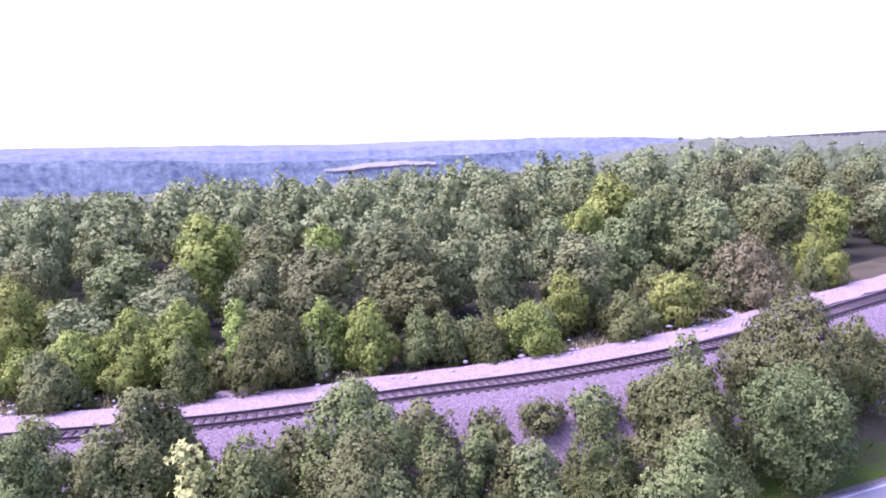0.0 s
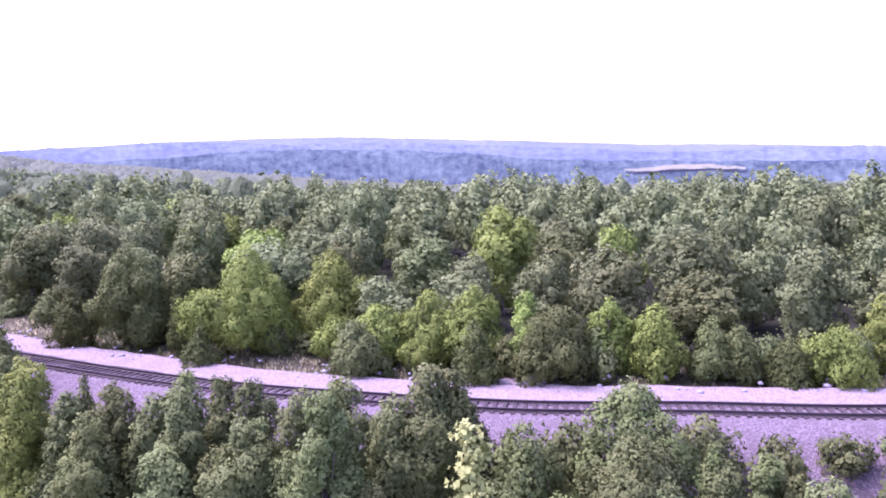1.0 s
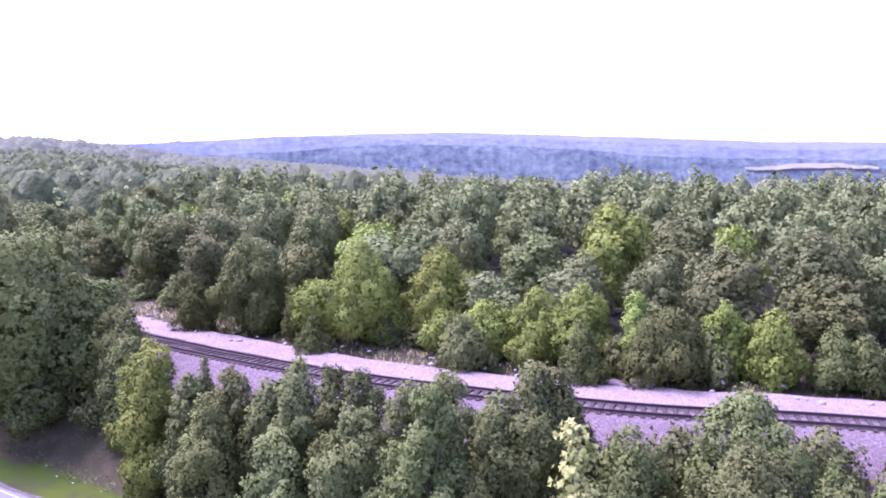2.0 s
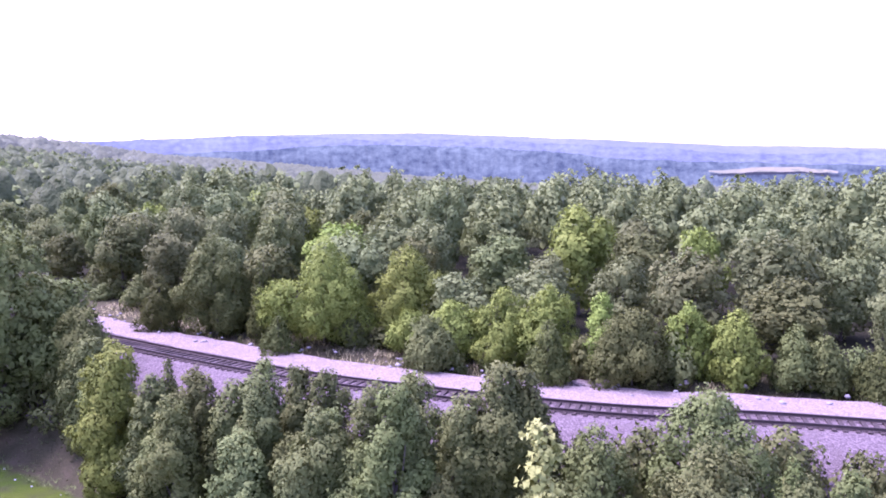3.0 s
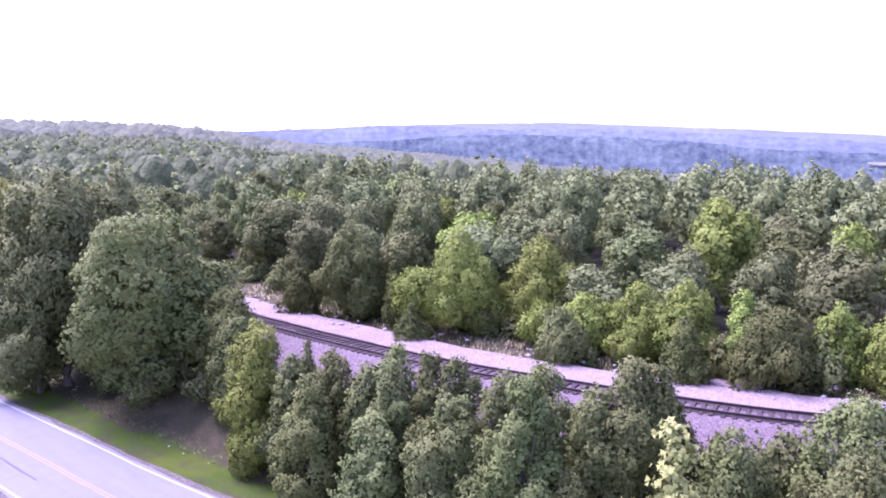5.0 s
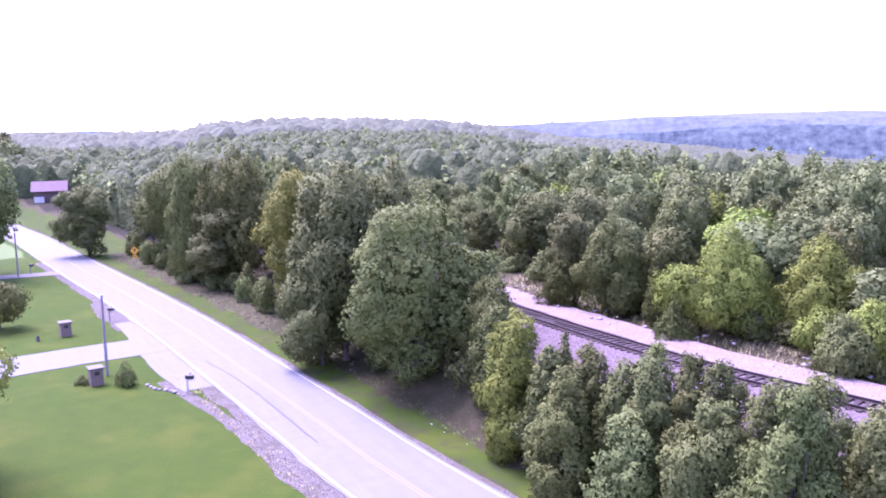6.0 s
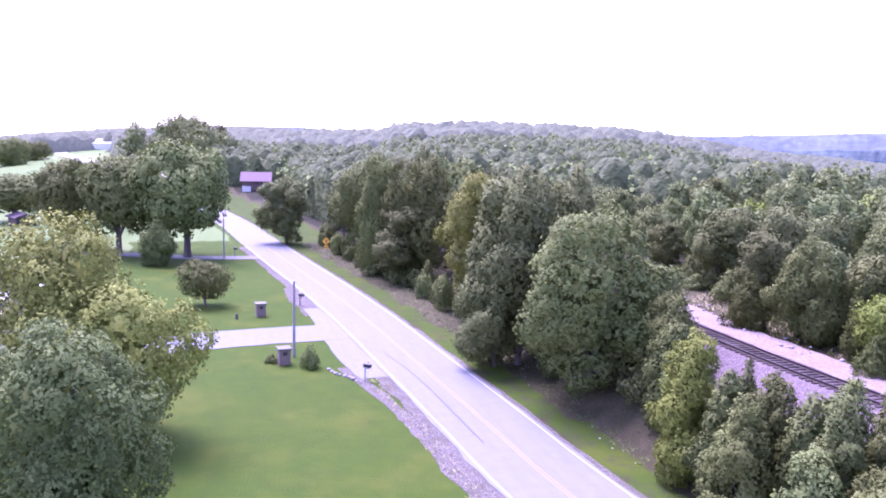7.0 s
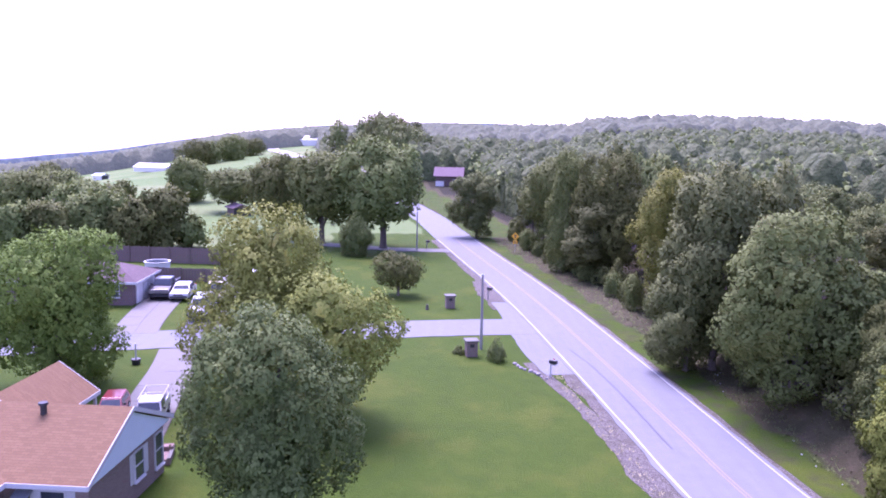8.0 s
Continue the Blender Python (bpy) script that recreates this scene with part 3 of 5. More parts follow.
def prototype(kind, variant, size_of=None):
    """Trunk and crown of one tree of unit height and unit crown radius, built at a typical or at its own size."""
    if (kind, variant) in PROTO:
        return PROTO[kind, variant]
    shape, n, n_big, n_small, size, leaf, girth, ratio, label, category = SPECIES[kind]
    rng = np.random.default_rng(sum(map(ord, kind)) * 7 + variant)
    h = {"roadside": 13, "oak": 13, "field_oak": 13, "maple": 10, "shade": 10, "olive": 11, "forest": 11, "forest_bright": 10, "forest_pale": 10, "back_forest": 11, "back_forest_pale": 10, "yard": 4.5, "bush": 1.6}.get(kind, 6.0)
    r = h / ratio
    if size_of:
        n = int(n * min(2.2, max(0.25, size_of[0] * size_of[1] / (h * r))))
        h, r = size_of
    p, nrm, cc, cr, out = crown_points(shape, r / h, n_big, n_small, n, rng, size * 0.95 / r)
    if kind.startswith("back"):  # only the tops of the trees deep in the woods are leafy
        top = p[:, 2] > 0.3
        p, nrm, out = p[top], nrm[top], out[top]
    p = p * np.array([r, r, h])
    v, f = leaf_cards(p, nrm, np.full(len(p), size), rng)
    v = v / np.array([r, r, h])
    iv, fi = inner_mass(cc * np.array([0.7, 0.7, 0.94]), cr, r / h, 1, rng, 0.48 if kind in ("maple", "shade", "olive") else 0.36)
    unit = p / np.array([r, r, h])
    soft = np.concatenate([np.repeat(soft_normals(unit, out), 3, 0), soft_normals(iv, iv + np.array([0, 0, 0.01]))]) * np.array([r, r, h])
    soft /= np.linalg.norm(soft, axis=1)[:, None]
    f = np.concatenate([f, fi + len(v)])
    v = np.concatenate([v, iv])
    crown = fast_mesh("crown", v, f, M[leaf], soft)
    bm = bmesh.new()
    trunk_mesh(bm, h, r, cc, rng, girth * h, 3 if "forest" in kind else 12, shape)
    bmesh.ops.scale(bm, vec=(1 / r, 1 / r, 1 / h), verts=bm.verts)
    trunk = bpy.data.meshes.new("trunk")
    bm.to_mesh(trunk)
    bm.free()
    trunk.materials.append(M["bark"])
    PROTO[kind, variant] = (trunk, crown)
    return trunk, crown


planted = []
tree_rng = random.Random(11)


def tree(kind, x, y, h, r, label="", group="", sink=0.08):
    """One tree with its foot on the ground at x, y, of height h and crown radius r."""
    own = kind in OWN and h > 2.5
    trunk, crown = prototype(kind, 100 + len(planted), (h, r)) if own else prototype(kind, tree_rng.randrange(3))
    spec = SPECIES[kind]
    m = pose(x, y, ground_z(x, y) - sink, 0, 0, tree_rng.uniform(0, 360)) @ Matrix.Diagonal((r, r, h, 1))
    ob = thing("cedar_tree" if kind in ("cedar", "seedling") else ("bush" if kind == "bush" else "tree"), m, label or spec[8], spec[9], group)
    for name, me in (("trunk", trunk), ("crown", crown)):
        o = new(name, me)
        o.parent = ob
    planted.append((x, y, r))
    return ob


# trees between the road and the railway
tree("oak", -48.2, 23.4, 11.8, 5.3, group="roadside trees")
tree("bright", -34.9, 22.6, 8.0, 2.2, group="roadside trees")
tree("cedar", -32.8, 24.2, 6.5, 1.1, group="roadside trees")
tree("cedar", -31.0, 24.4, 6.2, 1.4, group="roadside trees")
tree("pale", -27.8, 23.8, 6.5, 1.9, group="roadside trees")
tree("pale", -25.3, 25.3, 6.8, 1.3, group="roadside trees")
tree("pale", -22.4, 24.5, 6.5, 1.5, group="roadside trees")
tree("pale", -20.3, 27.5, 6.1, 1.8, group="roadside trees")
tree("pale", -17.2, 26.7, 6.8, 2.0, group="roadside trees")
tree("pale", -15.7, 28.8, 6.7, 1.7, group="roadside trees")
tree("yellow", -13.7, 26.3, 7.0, 1.75, group="roadside trees")
tree("dark", -12.0, 27.9, 6.3, 2.2, group="roadside trees")
tree("dark", -8.8, 31.4, 6.1, 2.9, group="roadside trees")
tree("cedar", -5.5, 30.3, 6.3, 1.4, group="roadside trees")
tree("dark", -28.6, 21.2, 6.5, 1.8, group="roadside trees")
tree("pale", -25.2, 21.9, 5.7, 1.9, group="roadside trees")
tree("pale", -21.9, 23.1, 6.8, 2.2, group="roadside trees")
tree("dark", -18.4, 24.5, 7.1, 1.7, group="roadside trees")
tree("pale", -7.8, 28.2, 6.9, 2.6, group="roadside trees")
tree("cedar", 1.1, 33.8, 5.2, 2.2, group="roadside trees")
tree("cedar", -2.5, 31.5, 4.9, 1.0, group="roadside trees")
tree("dark", -3.7, 31.0, 5.8, 1.3, group="roadside trees")
tree("dark", 5.1, 36.5, 5.2, 3.1, group="roadside trees")
tree("maple", 10.1, 38.1, 5.3, 2.6, group="roadside trees")
tree("pale", 11.0, 41.8, 6.3, 3.6, group="roadside trees")
tree("dark", 14.9, 44.1, 5.1, 2.3, group="roadside trees")
tree("dark", 4.9, 32.4, 5.0, 2.4, group="roadside trees")
tree("pale", -1.3, 29.8, 5.7, 1.7, group="roadside trees")
tree("dark", -18.4, 24.4, 8.2, 1.7, group="roadside trees")
tree("pale", -16.3, 28.0, 7.3, 2.4, group="roadside trees")
tree("dark", -18.3, 23.5, 8.2, 1.7, group="roadside trees")
for x, y, h, r in ((-27.4, 25.4, 6.3, 1.9), (-29.8, 23.3, 7.0, 2.0), (-26.0, 23.6, 7.2, 1.9), (-23.9, 25.8, 6.6, 1.8), (-21.0, 25.6, 6.9, 1.9), (-31.8, 22.6, 6.6, 1.9)):
    tree("pale" if h > 6.5 else "dark", x, y, h, r, group="roadside trees")
tree("roadside", -56.7, 21.4, 14.8, 4.0, group="roadside trees")
tree("oak", -94.1, 22.8, 14.5, 4.8, group="roadside trees")
tree("roadside", -52.3, 23.3, 10.7, 2.4, group="roadside trees")
tree("olive", -73.2, 23.1, 13.8, 3.5, group="roadside trees")
tree("roadside", -94.5, 20.8, 9.6, 4.4, group="roadside trees")
tree("roadside", -56.4, 19.4, 8.8, 2.8, group="roadside trees")
tree("oak", -114.5, 20.2, 13.9, 5.2, group="roadside trees")
tree("roadside", -127.7, 9.2, 10.3, 3.7, group="roadside trees")
tree("oak", -98.3, 18.6, 13.9, 3.1, group="roadside trees")
tree("dark", -46.0, 27.0, 6.2, 2.3, group="roadside trees")
tree("dark", -49.8, 27.2, 6.4, 2.4, group="roadside trees")
tree("dark", -43.0, 26.0, 6.0, 2.2, group="roadside trees")
tree("pale", -40.2, 24.6, 5.6, 2.1, group="roadside trees")
tree("pale", -37.4, 24.0, 5.2, 1.8, group="roadside trees")

# shrubs and edge trees beyond the railway
tree("bright", -36.8, 39.6, 7.3, 3.4, group="shrubs beyond the railway")
tree("cedar", -49.6, 36.2, 4.7, 1.7, group="shrubs beyond the railway")
tree("dark", -45.6, 37.9, 7.3, 2.6, group="shrubs beyond the railway")
tree("cedar", -41.2, 38.1, 6.1, 1.1, group="shrubs beyond the railway")
tree("cedar", -37.6, 36.2, 2.9, 1.4, group="shrubs beyond the railway")
tree("pale", -27.5, 38.4, 3.5, 2.0, group="shrubs beyond the railway")
tree("cedar", -20.2, 39.8, 4.2, 1.5, group="shrubs beyond the railway")
tree("bright", -30.4, 40.7, 2.8, 1.6, group="shrubs beyond the railway")
tree("bright", -27.4, 41.3, 3.7, 2.1, group="shrubs beyond the railway")
tree("bright", -24.4, 42.0, 4.7, 2.1, group="shrubs beyond the railway")
tree("bright", -21.6, 42.7, 4.9, 2.0, group="shrubs beyond the railway")
tree("bright", -32.8, 43.4, 6.7, 2.7, group="shrubs beyond the railway")
tree("bright", -18.4, 43.0, 4.9, 1.3, group="shrubs beyond the railway")
tree("dark", -16.3, 42.4, 4.5, 2.6, group="shrubs beyond the railway")
tree("bright", -14.1, 45.0, 4.4, 1.7, group="shrubs beyond the railway")
tree("bright", -11.5, 45.2, 4.4, 1.8, group="shrubs beyond the railway")
tree("dark", -8.6, 46.2, 3.7, 1.5, group="shrubs beyond the railway")
tree("dark", -7.1, 46.3, 3.4, 1.3, group="shrubs beyond the railway")
tree("cedar", -4.6, 46.8, 3.0, 1.7, group="shrubs beyond the railway")
tree("bright", -0.1, 51.8, 4.4, 1.8, group="shrubs beyond the railway")
tree("dark", 3.6, 51.5, 3.1, 1.8, group="shrubs beyond the railway")
tree("olive", 7.2, 54.5, 3.5, 2.0, group="shrubs beyond the railway")
tree("rust", 13.0, 59.8, 5.2, 3.0, group="shrubs beyond the railway")
tree("bright", 19.9, 67.5, 4.2, 2.4, group="shrubs beyond the railway")
tree("bright", -2.3, 47.9, 3.5, 2.0, group="shrubs beyond the railway")
tree("dark", 6.0, 57.5, 3.5, 2.0, group="shrubs beyond the railway")

# yard trees
tree("maple", -32.4, -6.1, 9.7, 3.45, group="yard trees")
tree("olive", -49.3, -9.4, 12.3, 4.4, group="yard trees")
tree("olive", -45.9, -5.8, 8.8, 4.0, group="yard trees")
tree("shade", -52.1, -23.4, 10.2, 4.4, group="yard trees")
tree("yard", -82.0, -2.0, 4.3, 2.6, group="yard trees")
tree("field_oak", -114.9, -5.0, 14.8, 6.7, group="yard trees")
tree("field_oak", -119.2, -14.2, 13.2, 6.0, group="yard trees")
tree("field_oak", -126.1, -21.8, 12.2, 4.8, group="yard trees")
tree("dark", -107.7, -8.3, 5.8, 2.6, group="yard trees")


# ---- woods ----
def scatter(n, inside, gap, seed, reach):
    """Random places that keep a gap and pass a test on the arrays x, y; a grid of cells keeps it quick."""
    rng = np.random.default_rng(seed)
    x, y = rng.uniform(reach[0], reach[1], n), rng.uniform(reach[2], reach[3], n)
    ok = inside(x, y)
    cells, out = {}, []
    for u, v in zip(x[ok].tolist(), y[ok].tolist()):
        i, j = int(u // gap), int(v // gap)
        if any((u - p) ** 2 + (v - q) ** 2 < gap * gap for di in (-1, 0, 1) for dj in (-1, 0, 1) for p, q in cells.get((i + di, j + dj), ())):
            continue
        cells.setdefault((i, j), []).append((u, v))
        out.append((u, v))
    return out


def bearing(x, y):
    return np.degrees(np.arctan2(-x, y))


RAIL_C, ROAD_C = RAIL[::5], ROAD[::5]


def near_woods(x, y):
    b = bearing(x, y)
    return (np.hypot(x, y) < 118) & (-34 < b) & (b < 84) & (side(RAIL_C, x, y) > 10.5)


wood_rng = random.Random(4)
deep_woods = []
for x, y in scatter(12000, near_woods, 4.8, 51, (-118, 70, 30, 118)):
    if any((x - a) ** 2 + (y - b) ** 2 < (0.7 * c + 0.9) ** 2 for a, b, c in planted[:90]):
        continue
    s = float(side(RAIL_C, x, y)[0])
    if s > 33:
        deep_woods.append((x, y))
        continue
    kind = wood_rng.choices(("forest", "forest_pale", "forest_bright"), (6, 2.5, 0.7))[0]
    h = (5.8 + 4.2 * min(1, (s - 9) / 34)) * wood_rng.uniform(0.76, 1.18)
    tree(kind, x, y, h, wood_rng.uniform(2.1, 3.1), group="forest trees")


def roadside_woods(x, y):
    return (side(ROAD_C, x, y) > np.where(x < -128, 15.5, 11.0)) & (side(RAIL_C, x, y) < -4)


for x, y in scatter(1400, roadside_woods, 5.2, 52, (-150, -52, 12, 40)):
    if any((x - a) ** 2 + (y - b) ** 2 < (0.8 * c + 1.0) ** 2 for a, b, c in planted[:90]):
        continue
    tree(wood_rng.choice(("back_forest", "back_forest_pale")), x, y, wood_rng.uniform(9, 12.5), wood_rng.uniform(2.4, 3.6), group="forest trees")

# young trees that fill the row between the verge and the stone slope
for k in range(0, len(RAIL_D)):
    x, y = RAIL_D[k]
    if -34 < x < -5 and k % 2 == 0:
        d = RAIL_D[k + 1] - RAIL_D[k]
        nx, ny = -d[1] / np.hypot(*d), d[0] / np.hypot(*d)
        o = wood_rng.uniform(8.6, 10.6)
        tree(wood_rng.choice(("pale", "dark", "pale")), x - nx * o, y - ny * o, wood_rng.uniform(4.0, 5.6), wood_rng.uniform(1.6, 2.2), group="roadside trees")

# bushes that close the foot of the woods
for k in range(0, len(ROAD_D)):
    x, y = ROAD_D[k]
    if -128 < x < 24 and k % 2 == 0:
        d = ROAD_D[k + 1] - ROAD_D[k]
        nx, ny = -d[1] / np.hypot(*d), d[0] / np.hypot(*d)
        o = wood_rng.uniform(8.3, 10.2)
        tree("bush", x + nx * o, y + ny * o, wood_rng.uniform(1.6, 3.4), wood_rng.uniform(1.1, 1.9), wood_rng.choice(("leafy dark green bush at the wood's edge", "tangled grey-green bush beside the verge")), "undergrowth")
for k in range(0, len(RAIL_D)):
    x, y = RAIL_D[k]
    if -70 < x < 26 and k % 2 == 0:
        d = RAIL_D[k + 1] - RAIL_D[k]
        nx, ny = -d[1] / np.hypot(*d), d[0] / np.hypot(*d)
        o = wood_rng.uniform(8.5, 11.0) if x < -26 else wood_rng.uniform(6.6, 9.0)
        tree("bush", x + nx * o, y + ny * o, wood_rng.uniform(1.2, 3.2), wood_rng.uniform(1.1, 2.0), "green bush at the edge of the forest", "undergrowth")


def canopy(name, spots, leaves, boughs, size, mat, label, hmin, hmax, rmin, rmax, seed, spread=0.1, bumps=16, core=0.5):
    """A far wood as one mesh of leaf sprays, too many trees to count."""
    rng = np.random.default_rng(seed)
    protos = []
    for _ in range(6):
        p, nn, cc, cr, out = crown_points("round", 0.36, boughs, bumps, leaves, rng, spread)
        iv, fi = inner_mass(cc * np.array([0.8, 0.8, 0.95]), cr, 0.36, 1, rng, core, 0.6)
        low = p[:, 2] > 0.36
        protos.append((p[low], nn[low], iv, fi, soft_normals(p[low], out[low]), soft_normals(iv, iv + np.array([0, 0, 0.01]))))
    vs, fs, ns, k = [], [], [], 0
    spots = np.array(spots)
    gz = height(spots[:, 0], spots[:, 1])
    for (x, y), z in zip(spots, gz):
        p, nn, iv, fi, s1, s2 = protos[rng.integers(6)]
        h, r = rng.uniform(hmin, hmax), rng.uniform(rmin, rmax)
        a = rng.uniform(0, 6.28)
        c, s = math.cos(a), math.sin(a)
        turn = np.array([[c, -s, 0], [s, c, 0], [0, 0, 1]])
        v, f = leaf_cards((p * np.array([r, r, h])) @ turn.T + np.array([x, y, z]), nn @ turn.T, np.full(len(p), size), rng)
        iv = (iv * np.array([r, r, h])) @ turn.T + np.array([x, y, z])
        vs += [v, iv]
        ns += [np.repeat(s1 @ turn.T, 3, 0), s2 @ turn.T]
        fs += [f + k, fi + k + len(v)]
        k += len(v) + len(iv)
    ob = new(name, fast_mesh(name, np.concatenate(vs), np.concatenate(fs), mat, np.concatenate(ns)))
    return tagged(ob, label, "woods", kind="stuff")


CLEARINGS = ((-52, 520, 66, 40), (-150, 470, 56, 34))


def open_land(x, y):
    out = np.zeros(len(x), bool)
    for a, b, c, d in CLEARINGS:
        out |= ((x - a) / c) ** 2 + ((y - b) / d) ** 2 < 1
    return out


def mid_woods(x, y):
    r, b, s, q = np.hypot(x, y), bearing(x, y), side(RAIL_C, x, y), side(ROAD_C, x, y)
    main = (116 < r) & (r < 320) & (-34 < b) & (b < 86) & (s > 9)
    roadside = (x < -148) & (y > -20) & (b < 92) & (s < 9) & (q > 17) & (r < 320) & ~((86 < b) & (b < 90) & (r < 245))
    grove = (86 <= b) & (b < 97) & (245 < r) & (r < 320) & (np.abs(q) > 9)
    return main | roadside | grove


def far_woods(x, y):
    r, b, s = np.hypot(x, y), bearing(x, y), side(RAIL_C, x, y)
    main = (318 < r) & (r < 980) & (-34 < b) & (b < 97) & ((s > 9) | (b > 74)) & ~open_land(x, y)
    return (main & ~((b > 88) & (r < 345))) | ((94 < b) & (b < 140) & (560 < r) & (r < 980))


canopy("deep_forest", deep_woods, 1900, 11, 0.4, M["leaf_forest"], "tall green trees standing close in the woods", 7.2, 11.0, 2.2, 3.3, 24, 0.12, 40)
canopy("forest", scatter(11000, mid_woods, 5.4, 53, (-320, 190, -25, 320)), 110, 8, 0.62, M["leaf_forest"], "dense green forest canopy on the plateau", 8.5, 12.0, 2.8, 4.2, 21, 0.06, 16, 0.4)


def hashed(i, j, k):
    """A fixed random number from 0 to 1 for every cell of a grid."""
    v = np.sin(i * 127.1 + j * 311.7 + k * 74.7) * 43758.5453
    return v - np.floor(v)


def canopy_sheet(name, r0, r1, dr, b0, b1, db, inside, cell, top, mat, label):
    """The closed roof of a wood: one rounded crown in every cell of a jittered grid, with clumps on it."""
    rs, bs = np.arange(r0, r1, dr), np.radians(np.arange(b0, b1, db))
    rr, bb = np.meshgrid(rs, bs, indexing="ij")
    x, y = (-np.sin(bb) * rr).ravel(), (np.cos(bb) * rr).ravel()
    crown = np.full(len(x), -9.0)
    for size, gain, base in ((cell, 1.0, 0.0), (cell * 0.28, 0.2, 1.0)):
        ci, cj = np.floor(x / size), np.floor(y / size)
        best = np.full(len(x), -9.0)
        for di in (-1, 0, 1):
            for dj in (-1, 0, 1):
                i, j = ci + di, cj + dj
                px, py = (i + 0.15 + 0.7 * hashed(i, j, 1)) * size, (j + 0.15 + 0.7 * hashed(i, j, 2)) * size
                q = ((x - px) ** 2 + (y - py) ** 2) / (0.78 * size) ** 2
                best = np.maximum(best, (0.68 + 0.32 * hashed(i, j, 3)) - 0.8 * q)
        crown = best if base == 0 else crown + gain * best
    z = height(x, y) + np.where(inside(x, y), np.maximum(crown, 0.15) * top, -2.0)
    i = np.arange(len(x)).reshape(rr.shape)
    faces = np.stack([i[:-1, :-1], i[:-1, 1:], i[1:, 1:], i[1:, :-1]], -1).reshape(-1, 4)
    keep = inside(x, y)
    faces = faces[keep[faces].any(1)]
    ob = mesh_object(name, np.stack([x, y, z], 1), faces[:, ::-1], mat, smooth=True)
    return tagged(ob, label, "woods", kind="stuff")


def any_mid(x, y):
    return mid_woods(x, y) & (np.hypot(x, y) > 121)


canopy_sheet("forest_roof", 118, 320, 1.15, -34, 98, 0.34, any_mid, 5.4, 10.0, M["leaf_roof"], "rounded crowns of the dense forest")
canopy_sheet("backdrop_forest", 316, 980, 3.2, -34, 140, 0.34, far_woods, 8.5, 11.5, M["leaf_far_haze"], "far wooded hills with painted haze behind the forest")


def hill_material(name, dark, light, haze_glow, strength):
    """Wooded ridges kilometres away; their haze is painted as bluish colour and a glow."""
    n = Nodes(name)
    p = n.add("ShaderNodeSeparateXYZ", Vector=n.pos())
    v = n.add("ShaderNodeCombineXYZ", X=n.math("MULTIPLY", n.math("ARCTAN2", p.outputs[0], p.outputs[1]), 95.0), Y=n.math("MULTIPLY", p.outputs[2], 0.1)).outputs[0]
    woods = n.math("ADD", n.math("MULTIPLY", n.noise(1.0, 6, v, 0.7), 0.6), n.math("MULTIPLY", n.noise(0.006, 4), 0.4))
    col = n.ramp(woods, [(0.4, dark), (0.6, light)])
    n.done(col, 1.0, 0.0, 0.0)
    n.bsdf.inputs["Emission Color"].default_value = (*haze_glow, 1)
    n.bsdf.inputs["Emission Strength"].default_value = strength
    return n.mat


CREST = {}
SKYLINE = ((-40, -2.2), (-12, -1.2), (-8, -0.8), (-4, -0.5), (0, -0.25), (8, -0.1), (14, -0.03), (20, 0.27), (24, 0.48), (28, 0.7), (34, 0.93), (42, 1.0), (48, 0.9), (53, 0.7),
           (58, 0.5), (66, 0.4), (90, 0.3), (97, 0.0), (101, -0.3), (106, -0.94), (110, -1.6), (117, -2.4), (142, -4.0))


def ridge(name, radius, b0, b1, drop, rough, mat, label, seed, base=-60):
    """A long wooded ridge below the skyline of the mesa: a crest line with a broad, folded slope towards and away from the valley."""
    rng = np.random.default_rng(seed)
    deg = np.linspace(b0, b1, 900)
    bs = np.radians(deg)
    ph = rng.uniform(0, 6.28, 8)
    wave = sum(np.sin(bs * f + p) * a for f, a, p in zip((7, 13, 27, 60, 130, 260), (0.24, 0.18, 0.1, 0.06, 0.04, 0.03), ph))
    fine = rng.normal(size=len(bs)) * 0.03
    line = np.interp(deg, [a for a, _ in SKYLINE], [e for _, e in SKYLINE])
    line = np.convolve(np.pad(line, 12, mode="edge"), np.ones(25) / 25, "valid")
    top = 17 + radius * np.tan(np.radians(line - drop + (wave + fine) * rough))
    CREST[radius] = (deg, top)
    rows = [(0.80 + 0.025 * k, min(1.0, (k / 8) ** 0.8)) for k in range(9)] + [(1.06, 0.7), (1.2, 0.0)]
    n = len(rows)
    k = np.array([q for q, _ in rows])[None, :]
    f = np.array([q for _, q in rows])[None, :]
    fold = sum(np.sin(bs[:, None] * w + k * 40 + p) for w, p in ((31, 0.4), (57, 2.1), (83, 4.0))) * 0.018 * np.sin(np.pi * np.clip(f, 0, 1))
    lump = rng.normal(size=(len(bs), n)) * 0.006 * (f > 0.05) * (f < 1)
    z = base + (top[:, None] - base) * (f + fold + lump)
    verts = np.stack([-np.sin(bs)[:, None] * radius * k, np.cos(bs)[:, None] * radius * k, z], 2).reshape(-1, 3)
    faces = [(i * n + q, i * n + q + 1, (i + 1) * n + q + 1, (i + 1) * n + q) for i in range(len(bs) - 1) for q in range(n - 1)]
    ob = mesh_object(name, verts, faces, mat, smooth=True)
    return tagged(ob, label, "hills", kind="structure")


